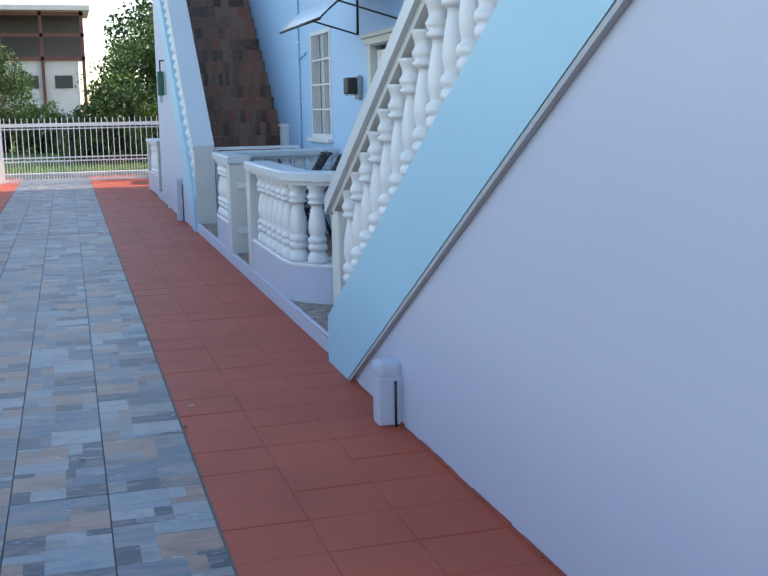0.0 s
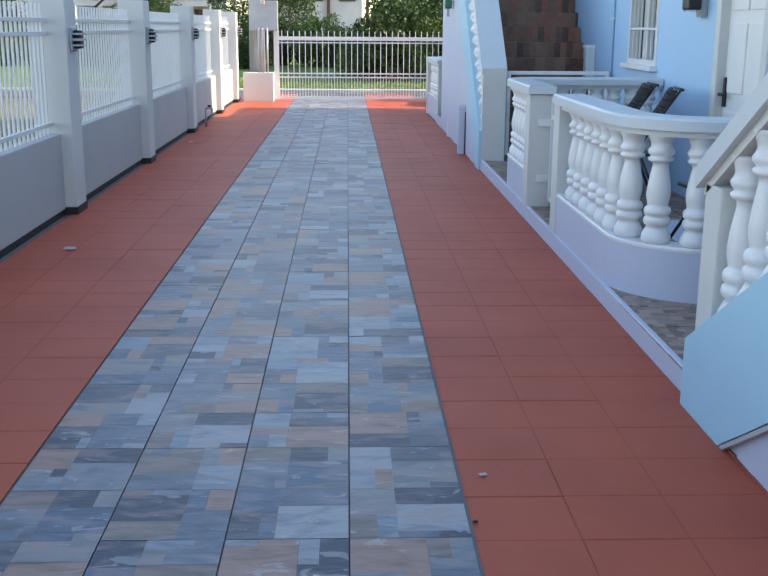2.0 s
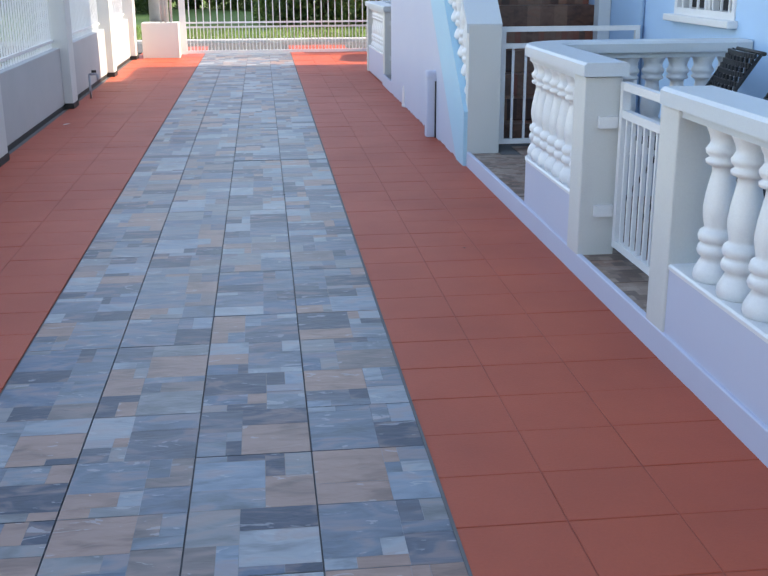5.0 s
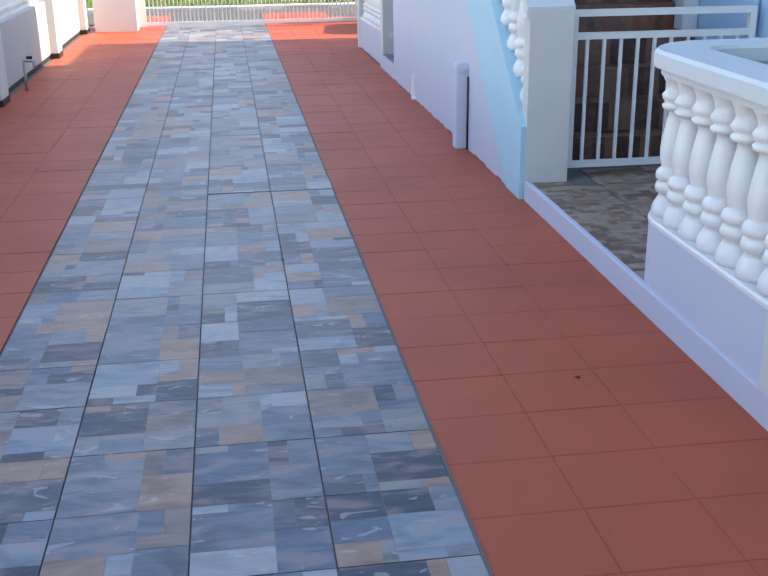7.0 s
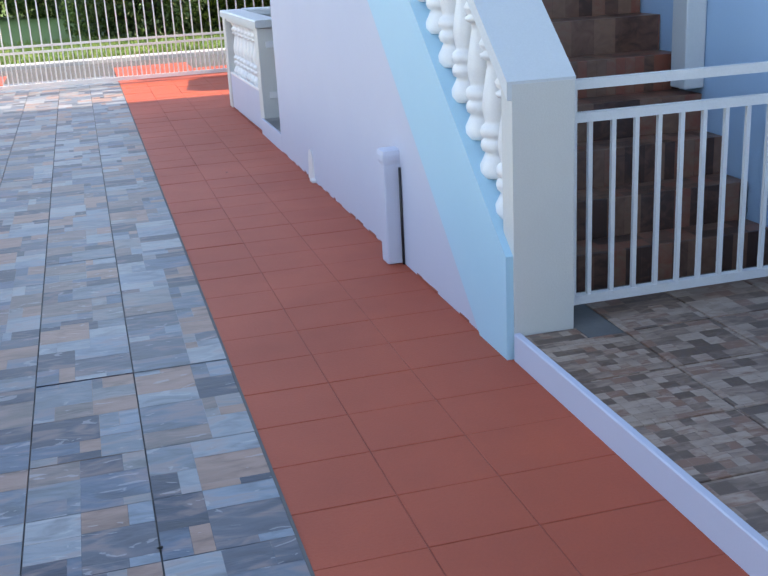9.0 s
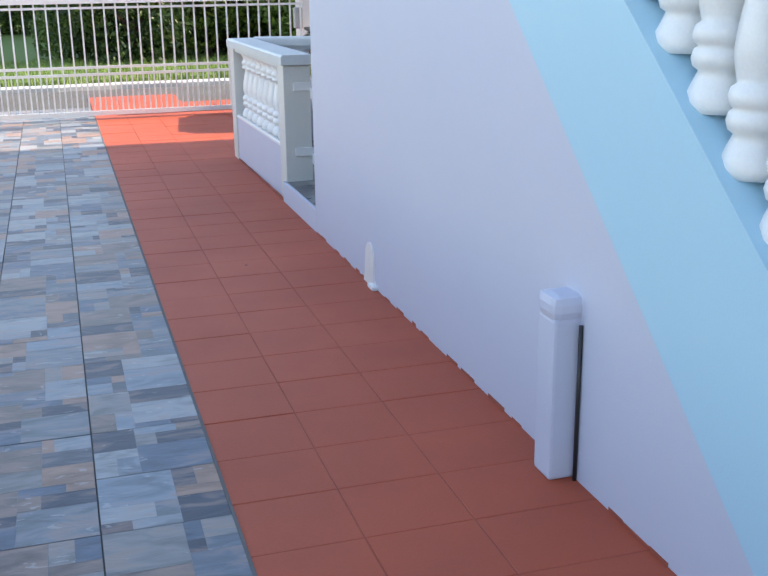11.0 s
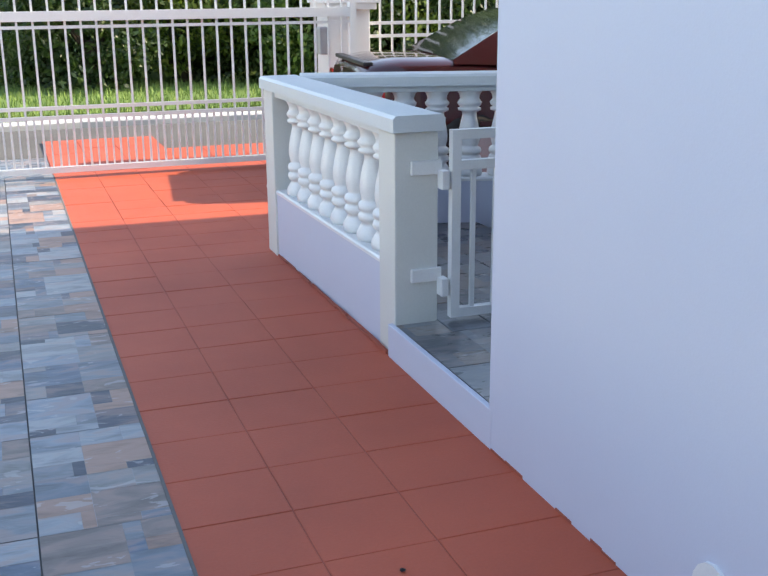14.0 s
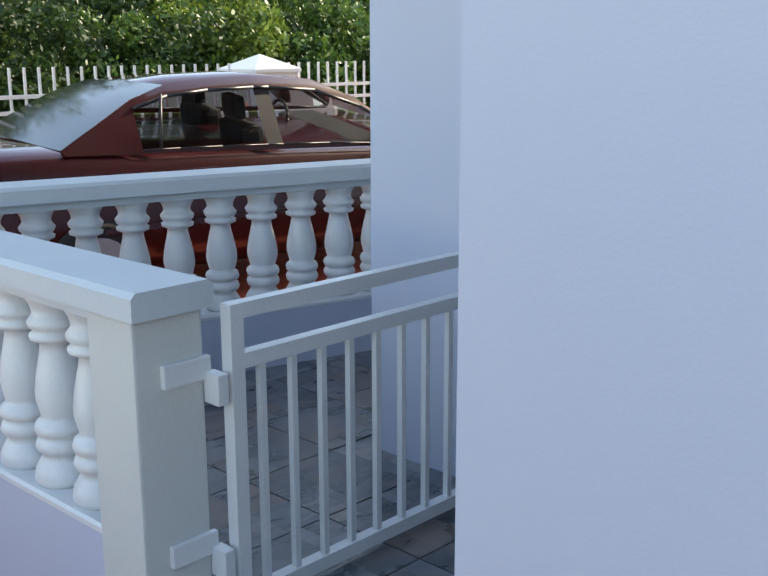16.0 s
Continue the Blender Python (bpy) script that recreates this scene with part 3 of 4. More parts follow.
bar_gate("white painted steel gate at the foot of the stair", 6.68, 1.43, 2.6, 0.16, 0.985, 1.12, 10, True)
fg = bar_gate("white painted steel porch gate standing open on strap hinges", 12.66, 1.385, 2.44, 0.17, 0.86, 0.99, 9, True)
for z in (0.36, 0.83):
    part("hinge", boxes((1.22, 1.36, 12.69, 12.709, z - 0.03, z + 0.03), (1.34, 1.374, 12.64, 12.7, z - 0.09, z - 0.01), bev=0.004), M_WHITE, fg, "white strap hinge")
pg = bar_gate("white painted steel patio gate between two posts", 1.32, 2.33, PB - 0.04, 0.17, 0.9, 1.04, 10)
for z in (0.36, 0.83):
    part("hinge", boxes((1.2, 1.3, PB - 0.03, PB - 0.001, z - 0.03, z + 0.03)), M_WHITE, pg, "white strap hinge")

# left boundary wall with pillars and railings
WX = -2.85
structure("boundary_wall", boxes((WX - 0.15, WX, Y0, 17.7, 0.05, 0.7), bev=0.01), M_LOWALL, "grey painted low boundary wall", "wall")
structure("boundary_wall_base", boxes((WX - 0.14, WX - 0.01, Y0, 17.7, -0.01, 0.055)), M_BLACK, "black base strip of the boundary wall", "baseboard")
pillars = [-6.9, -3.4, 0.05, 3.55, 7.05, 10.75, 14.4, 17.35]


def boundary_pillar(y):
    t = thing("boundary_pillar", "pale grey square pillar with black base and lamp", "pillar", "pillars of the boundary wall", pose(0, y, 0))
    part("shaft", boxes((WX - 0.2, WX + 0.1, 0, 0.34, 0.06, 1.88), bev=0.01), M_CREAM, t)
    part("base", boxes((WX - 0.19, WX + 0.105, -0.005, 0.345, 0, 0.065)), M_BLACK, t, "black painted base")
    lamp = part("bulkhead_lamp", boxes((WX + 0.1, WX + 0.125, 0.08, 0.26, 1.38, 1.58), bev=0.01), M_STEEL, t, "grey oval bulkhead lamp")
    part("lens", boxes((WX + 0.122, WX + 0.19, 0.1, 0.24, 1.4, 1.56), bev=0.03), M_PANE, lamp, "dark ribbed glass")
    part("guard", boxes((WX + 0.12, WX + 0.2, 0.09, 0.25, 1.47, 1.49), (WX + 0.12, WX + 0.2, 0.09, 0.25, 1.52, 1.535), (WX + 0.12, WX + 0.2, 0.09, 0.25, 1.425, 1.44)), M_STEEL, lamp)
    return t


for y in pillars:
    boundary_pillar(y)
BARL = mesh_of("bar", boxes((-0.009, 0.009, -0.009, 0.009, 0, 1.07)), M_WHITE)
for a, b in zip([Y0 - 0.34] + pillars, pillars):
    t = thing("railing_panel", "white steel railing with pointed bars on the low wall", "railing", "railings of the boundary wall")
    a += 0.34
    for z in (0.78, 1.64, 1.53):
        part("rail", boxes((WX - 0.09, WX - 0.06, a, b, z - 0.015, z + 0.015)), M_WHITE, t)
    k = int((b - a) / 0.11)
    for i in range(1, k):
        part("bar", BARL, None, t, "", pose(WX - 0.075, a + (b - a) * i / k, 0.7))

# sliding gate
gate = thing("sliding_gate", "white steel sliding gate with pointed bars", "gate")
GX0, GX1 = -1.95, 2.72
for z0, z1, w in ((0.05, 0.1, 0.025), (0.5, 0.53, 0.015), (0.58, 0.61, 0.015), (1.3, 1.38, 0.03), (1.24, 1.265, 0.012)):
    part("rail", boxes((GX0, GX1, YG - w, YG + w, z0, z1)), M_WHITE, gate)
part("stile", boxes((GX0 - 0.05, GX0 + 0.06, YG - 0.035, YG + 0.035, 0.04, 1.5)), M_WHITE, gate)
part("stile", boxes((GX1 - 0.06, GX1, YG - 0.035, YG + 0.035, 0.04, 1.42)), M_WHITE, gate)
TALL = mesh_of("bar", boxes((-0.009, 0.009, -0.009, 0.009, 0.1, 1.5)), M_WHITE)
SHORT = mesh_of("short_bar", boxes((-0.007, 0.007, -0.007, 0.007, 0.1, 0.5)), M_WHITE)
k = int((GX1 - GX0) / 0.125)
for i in range(1, k):
    x = GX0 + (GX1 - GX0) * i / k
    part("bar", TALL, None, gate, "", pose(x, YG, 0))
    part("short_bar", SHORT, None, gate, "", pose(x - (GX1 - GX0) / k / 2, YG, 0))


def gate_pillar(x, y, h, s=0.2):
    t = thing("gate_pillar", "white square pillar with pyramid cap", "pillar", "", pose(x, y, 0))
    part("shaft", boxes((-s, s, -s, s, 0, h), bev=0.01), M_WHITE, t)
    part("collar", boxes((-s - 0.05, s + 0.05, -s - 0.05, s + 0.05, h, h + 0.06), bev=0.008), M_WHITE, t)
    bm = bmesh.new()
    c = s + 0.07
    q = [bm.verts.new(p) for p in ((-c, -c, h + 0.06), (c, -c, h + 0.06), (c, c, h + 0.06), (-c, c, h + 0.06), (-c, -c, h + 0.09), (c, -c, h + 0.09), (c, c, h + 0.09), (-c, c, h + 0.09), (0, 0, h + 0.22))]
    for f in ((3, 2, 1, 0), (0, 1, 5, 4), (1, 2, 6, 5), (2, 3, 7, 6), (3, 0, 4, 7), (4, 5, 8), (5, 6, 8), (6, 7, 8), (7, 4, 8)):
        bm.faces.new([q[i] for i in f])
    part("cap", bm, M_WHITE, t, "white pyramid cap")
    return t


p1 = gate_pillar(2.75, 18.35, 1.35)
part("gate_motor", boxes((-0.3, -0.2, -0.22, -0.1, 0.95, 1.2), bev=0.02), M_STEEL, p1, "grey gate closer box")
gate_pillar(6.15, 18.3, 1.3)
gate_pillar(9.6, 18.3, 1.3)
for a, b in ((2.98, 5.92), (6.38, 9.37)):
    t = thing("front_railing", "white steel railing along the street", "railing", "railings along the street")
    part("curb_wall", boxes((a, b, 18.2, 18.4, 0, 0.35)), M_WHITE, t)
    for z in (0.45, 1.1, 1.22):
        part("rail", boxes((a, b, 18.285, 18.315, z - 0.015, z + 0.015)), M_WHITE, t)
    k = int((b - a) / 0.12)
    for i in range(1, k):
        part("bar", TALL, None, t, "", Matrix.Translation((a + (b - a) * i / k, 18.3, 0.27)) @ Matrix.Diagonal((1, 1, 0.78, 1)))

# corner block, service pole and meter box at the street end of the wall
corner = structure("corner_block", boxes((-2.65, -2.0, 17.55, 17.95, 0, 0.62), bev=0.01), M_CREAM, "cream painted low block beside the gate", "wall")
pole = thing("service_pole", "grey steel service pole with meter box and conduits", "pole")
part("shaft", tube(bmesh.new(), (-2.38, 18.15, 0.0), (-2.38, 18.15, 6.5), 0.18, 14, 0.14), M_STEEL, pole)
part("meter_box", boxes((-2.5, -1.9, 17.72, 17.96, 1.5, 2.12), bev=0.015), M_STEEL, pole, "grey metal meter box")
for x in (-2.3, -2.22, -2.12):
    part("conduit", tube(bmesh.new(), (x, 17.62, 0.62), (x, 17.62, 1.56), 0.022, 8), M_STEEL, pole)
part("conduit", tube(bmesh.new(), (-2.2, 17.6, 2.05), (-2.2, 17.6, 5.0), 0.05, 8), M_WHITE, pole, "white conduit")

# ---- house openings ----
AT_WALL = pose(HX - 2.5, 0, 0)
win = tagged(thing("window", "white framed window with white security bars in the blue wall", "window", "", AT_WALL), kind="structure")
part("pane", boxes((2.6, 2.61, 5.02, 6.06, 1.26, 2.56)), M_PANE, win, "dark window glass")
fr = boxes((2.49, 2.6, 5.0, 5.05, 1.24, 2.58), (2.49, 2.6, 6.03, 6.08, 1.24, 2.58), (2.49, 2.6, 5.05, 6.03, 2.53, 2.58), (2.49, 2.6, 5.05, 6.03, 1.24, 1.29), (2.53, 2.6, 5.5, 5.57, 1.29, 2.53))
part("window_frame", fr, M_WHITE, win)
part("window_sill", boxes((2.42, 2.5, 4.95, 6.13, 1.19, 1.24), bev=0.008), M_WHITE, win)
for i in range(7):
    y = 5.13 + i * 0.137
    part("security_bar", boxes((2.505, 2.52, y - 0.008, y + 0.008, 1.29, 2.53)), M_WHITE, win)
for z in (1.6, 1.91, 2.22):
    part("cross_bar", boxes((2.5, 2.507, 5.05, 6.03, z - 0.012, z + 0.012)), M_WHITE, win)

door = tagged(thing("door", "white panelled front door in a moulded cream frame, closed", "door", "", AT_WALL), kind="structure")
part("door_leaf", boxes((2.55, 2.6, 2.25, 3.17, 0.1, 2.2)), M_WHITE, door)
for y0, y1, z0, z1 in ((2.33, 2.67, 0.25, 0.95), (2.75, 3.09, 0.25, 0.95), (2.33, 2.67, 1.1, 1.65), (2.75, 3.09, 1.1, 1.65), (2.33, 2.67, 1.75, 2.1), (2.75, 3.09, 1.75, 2.1)):
    part("panel", boxes((2.537, 2.552, y0, y1, z0, z1), bev=0.006), M_WHITE, door)
part("door_frame", boxes((2.47, 2.6, 3.17, 3.28, 0.1, 2.26), (2.47, 2.6, 2.14, 2.25, 0.1, 2.26), bev=0.008), M_CREAM, door)
part("lintel", boxes((2.45, 2.6, 2.1, 3.32, 2.26, 2.33), (2.42, 2.5, 2.06, 3.36, 2.33, 2.37), bev=0.006), M_CREAM, door, "moulded cream lintel")
h = part("door_handle", boxes((2.525, 2.552, 3.1, 3.145, 0.98, 1.22), bev=0.006), M_BPLAST, door, "black handle plate")
part("lever", boxes((2.48, 2.5, 3.0, 3.13, 1.07, 1.095), (2.49, 2.53, 3.11, 3.13, 1.07, 1.095), bev=0.004), M_BPLAST, h)

lamp = thing("wall_lamp", "black and grey outdoor wall lamp beside the door", "lamp", "", AT_WALL)
part("bracket", boxes((2.44, 2.498, 3.58, 3.72, 1.7, 1.96), bev=0.012), M_STEEL, lamp)
part("head", boxes((2.32, 2.44, 3.56, 3.74, 1.76, 1.94), bev=0.02), M_BPLAST, lamp)
part("lens", boxes((2.335, 2.425, 3.575, 3.725, 1.745, 1.762)), M_LAMPG, lamp)

canopy = thing("door_canopy", "clear canopy on black iron brackets above the door", "canopy", "", AT_WALL)
bm = bmesh.new()
for i in range(9):
    a0, a1 = i / 9, (i + 1) / 9
    z0, z1 = 2.85 - 0.42 * a0 ** 2, 2.85 - 0.42 * a1 ** 2
    x0, x1 = 2.49 - 0.85 * a0, 2.49 - 0.85 * a1
    v = [bm.verts.new(p) for p in ((x0, 1.9, z0), (x0, 3.75, z0), (x1, 3.75, z1), (x1, 1.9, z1), (x0, 1.9, z0 + 0.006), (x0, 3.75, z0 + 0.006), (x1, 3.75, z1 + 0.006), (x1, 1.9, z1 + 0.006))]
    for f in ((0, 1, 2, 3), (7, 6, 5, 4), (0, 4, 5, 1), (3, 2, 6, 7), (1, 5, 6, 2), (0, 3, 7, 4)):
        bm.faces.new([v[k] for k in f])
bmesh.ops.remove_doubles(bm, verts=bm.verts, dist=0.0005)
part("sheet", bm, M_LAMPG, canopy, "clear plastic sheet")
for y in (1.95, 3.7):
    bm = bmesh.new()
    pts = [(2.49 - 0.85 * i / 9, y, 2.84 - 0.42 * (i / 9) ** 2) for i in range(10)]
    for a, b in zip(pts, pts[1:]):
        tube(bm, a, b, 0.012, 6)
    tube(bm, (2.49, y, 2.4), pts[7], 0.01, 6)
    tube(bm, (2.49, y, 2.4), (2.49, y, 2.86), 0.014, 6)
    part("bracket", bm, M_BPLAST, canopy, "black scrolled iron bracket")
bm = bmesh.new()
tube(bm, (1.64, 1.9, 2.42), (1.64, 3.75, 2.42), 0.014, 6)
part("front_bar", bm, M_BPLAST, canopy)

pipe = thing("wall_conduit", "thin pale blue conduit running up the house wall", "conduit", "", AT_WALL)
bm = bmesh.new()
tube(bm, (2.48, 6.75, 0.1), (2.48, 6.75, 5.0), 0.016, 8)
tube(bm, (2.48, 6.75, 2.28), (2.48, 6.3, 2.34), 0.012, 8)
part("tube", bm, M_BLUE, pipe)
for z in (0.9, 1.7, 2.5):
    part("clip", boxes((2.455, 2.5, 6.725, 6.775, z, z + 0.02)), M_WHITE, pipe)
sb = thing("pipe_casing", "white boxed pipe casing on the stair beside the wall", "casing", "", AT_WALL)
part("casing", boxes((2.38, 2.495, 7.62, 7.76, 0.88, 1.36), bev=0.008), M_RAILP, sb)
part("cap", boxes((2.365, 2.497, 7.605, 7.775, 1.36, 1.4), bev=0.006), M_WHITE, sb)


# ---- pipe casings and patch on the lavender walls ----
def casing(y, x, h, label):
    t = thing("pipe_casing", label, "casing", "", pose(x, y, 0))
    part("casing", boxes((-0.12, 0.012, -0.06, 0.06, 0, h), bev=0.012), M_LAV, t)
    part("cap", boxes((-0.126, 0.014, -0.066, 0.066, h - 0.01, h + 0.075), bev=0.03), M_LAV, t, "rounded painted cap")
    bm = bmesh.new()
    tube(bm, (-0.036, -0.08, 0.0), (-0.036, -0.08, h - 0.02), 0.007, 8)
    part("cable", bm, M_BPLAST, t, "black cable behind the casing")
    return t


casing(-2.63, 1.088, 0.26, "lavender painted pipe casing with rounded white cap")
casing(8.14, 1.15, 0.56, "tall lavender pipe casing with white cap by the stair")
arch = [(10.56, 0.0), (10.54, 0.05)] + [(10.45 + 0.075 * math.cos(k * math.pi / 8), 0.15 + 0.085 * math.sin(k * math.pi / 8)) for k in range(9)] + [(10.37, 0.04), (10.33, 0.0)]
bm = prism_x(arch, 1.112, 1.124)
box(bm, 1.09, 1.124, 10.32, 10.42, 0, 0.022, 0.006)
tagged(new("plaster_patch", mesh_of("plaster_patch", bm, M_WHITE)), "small white plaster patch at the foot of the wall", "patch", "", "thing")
lampg = thing("wall_lantern", "green wall lantern on a black bracket on the stair wall", "lantern")
part("body", boxes((1.0, 1.1, 10.0, 10.16, 1.86, 2.25), bev=0.02), M_GREENP, lampg)
bm = bmesh.new()
tube(bm, (1.05, 10.08, 2.25), (1.05, 10.08, 2.42), 0.012, 6)
tube(bm, (1.05, 10.08, 2.42), (1.14, 10.08, 2.42), 0.012, 6)
part("bracket", bm, M_BPLAST, lampg)
part("drip", boxes((1.03, 1.07, 10.06, 10.1, 1.75, 1.862)), M_STEEL, lampg)


# ---- folding chairs on the patio ----
def folding_chair(m):
    t = thing("folding_chair", "black folding chair with perforated plastic back and seat", "chair", "chairs on the patio", m)
    bm = bmesh.new()
    for i in range(15):
        for j in range(11):
            if i % 2 == 0 or j % 2 == 0:
                y, z = -0.22 + 0.0293 * i, 0.69 + 0.0273 * j
                x = 0.24 + (z - 0.69) * 0.5 - 0.03 * math.cos((y + 0.025) * 6)
                box(bm, x - 0.008, x + 0.008, y, y + 0.0293, z, z + 0.0273)
    part("backrest", bm, M_BPLAST, t)
    part("seat", boxes((-0.2, 0.2, -0.2, 0.2, 0.43, 0.455), bev=0.01), M_BPLAST, t)
    for y in (-0.22, 0.22):
        bm = bmesh.new()
        tube(bm, (0.4, y, 0.99), (-0.25, y, 0.0), 0.012, 8)
        part("leg", bm, M_BPLAST, t)
        bm = bmesh.new()
        tube(bm, (0.1, y * 0.92, 0.45), (0.3, y * 0.92, 0.0), 0.012, 8)
        part("leg", bm, M_BPLAST, t)
    bm = bmesh.new()
    tube(bm, (0.42, -0.22, 0.99), (0.42, 0.22, 0.99), 0.012, 8)
    part("crossbar", bm, M_BPLAST, t)
    part("crossbar", tube(bmesh.new(), (0.25, -0.2, 0.08), (0.25, 0.2, 0.08), 0.009, 8), M_BPLAST, t)
    return t


c1 = folding_chair(pose(1.98, 4.2, 0.118, 0, 0, -4))
copy_thing(c1, pose(2.0, 3.5, 0.118, 0, 0, -8))
copy_thing(c1, pose(2.1, 1.45, 0.118, 0, 0, 5))
tagged(new("door_mat", mesh_of("door_mat", boxes((1.95, 2.6, 1.75, 2.6, 0.116, 0.127), bev=0.004), M_LAV)), "pale lilac mat on the patio floor by the door", "mat", "", "thing")

# ---- parked car ----
car = thing("car", "dark red saloon car parked behind the porch balustrade", "car", "", Matrix.Translation((2.36, 17.08, 0)) @ pose(0, 0, 0, 0, 0, -7) @ Matrix.Diagonal((1, 1, 0.96, 1)))
ST = [(0.0, 0.6, 0.5, 0.93), (0.07, 0.76, 0.38, 1.0), (0.3, 0.81, 0.3, 1.04), (0.72, 0.83, 0.24, 1.04), (1.2, 0.84, 0.22, 1.0), (2.0, 0.85, 0.2, 0.97), (3.0, 0.85, 0.2, 0.93),
      (3.45, 0.84, 0.22, 0.92), (4.0, 0.79, 0.25, 0.82), (4.3, 0.7, 0.3, 0.7), (4.4, 0.52, 0.4, 0.58)]


def loft(stations, section):
    bm = bmesh.new()
    rings = [[bm.verts.new((s[0], y, z)) for y, z in section(s)] for s in stations]
    k = len(rings[0])
    for a, b in zip(rings, rings[1:]):
        for i in range(k):
            bm.faces.new((a[i], a[(i + 1) % k], b[(i + 1) % k], b[i])).smooth = True
    bm.faces.new(rings[0])
    bm.faces.new(rings[-1])
    bmesh.ops.recalc_face_normals(bm, faces=bm.faces)
    return bm


def car_section(s):
    _, w, zb, zt = s
    half = [(0.8 * w, zb), (0.97 * w, zb + 0.1), (w, zb + (zt - zb) * 0.45), (0.985 * w, zb + (zt - zb) * 0.72), (0.965 * w, zt - 0.05), (0.9 * w, zt), (0.4 * w, zt + 0.018)]
    return half + [(-y, z) for y, z in half[::-1]]


part("body", loft(ST, car_section), M_CARPAINT, car)
GH = [(0.7, 1.045, 0.74), (0.95, 1.19, 0.7), (1.2, 1.33, 0.64), (1.45, 1.415, 0.6), (1.75, 1.45, 0.58), (2.1, 1.462, 0.57), (2.22, 1.46, 0.57), (2.6, 1.425, 0.57), (2.95, 1.28, 0.63), (3.4, 0.96, 0.76)]


def gh_pts(X, z, yt, side):
    zb = 1.0 - 0.035 * (X - 1.2)
    zb = min(zb, z - 0.005)
    out = [(0.795, zb)]
    for f in (0.07, 0.84, 1.0):
        out.append((0.795 + (yt - 0.795) * f ** 1.25, zb + (z - zb) * f))
    return [(y * side, zz) for y, zz in out] + [(0.3 * side, z + 0.015)]


paintg, rearg, frontg = [bmesh.new() for _ in range(3)]
windows = []
for side in (-1, 1):
    blackg, rearside, frontside = [bmesh.new() for _ in range(3)]
    windows += [(blackg, "door_pillar", M_BPLAST, "black door pillar"), (rearside, "rear_side_window", M_CARGLASS, "tinted side glass"), (frontside, "front_side_window", M_CARGLASS, "tinted side glass")]
    for a, b in zip(GH, GH[1:]):
        pa, pb = gh_pts(*a, side), gh_pts(*b, side)
        mid = (a[0] + b[0]) / 2
        for i in range(4):
            tgt = paintg
            if i == 1 and a[0] >= 1.2:
                tgt = blackg if 2.1 <= mid <= 2.22 else (rearside if mid < 2.1 else frontside)
            v = [tgt.verts.new((x, y, z)) for x, (y, z) in ((a[0], pa[i]), (b[0], pb[i]), (b[0], pb[i + 1]), (a[0], pa[i + 1]))]
            if i == 3 and mid < 1.45:
                bmesh.ops.delete(tgt, geom=v, context="VERTS")
                v = [rearg.verts.new((x, y, z + 0.003)) for x, (y, z) in ((a[0], pa[3]), (b[0], pb[3]), (b[0], (0, b[1] + 0.02)), (a[0], (0, a[1] + 0.02)))]
                rearg.faces.new(v).smooth = True
                continue
            if i == 3 and mid > 2.6:
                bmesh.ops.delete(tgt, geom=v, context="VERTS")
                v = [frontg.verts.new((x, y, z + 0.003)) for x, (y, z) in ((a[0], pa[3]), (b[0], pb[3]), (b[0], (0, b[1] + 0.02)), (a[0], (0, a[1] + 0.02)))]
                frontg.faces.new(v).smooth = True
                continue
            if i == 3:
                v[2].co = (b[0], 0, b[1] + 0.02)
                v[3].co = (a[0], 0, a[1] + 0.02)
            tgt.faces.new(v).smooth = True
for b_, nm, mt, lb in ((paintg, "roof", M_CARPAINT, ""), *windows, (rearg, "rear_window", M_CARREAR, "dark rear window"), (frontg, "windscreen", M_CARGLASS, "clear windscreen")):
    bmesh.ops.remove_doubles(b_, verts=b_.verts, dist=0.0005)
    bmesh.ops.recalc_face_normals(b_, faces=b_.faces)
    o = part(nm, b_, mt, car, lb)
    if mt is M_CARGLASS:
        o.visible_shadow = False
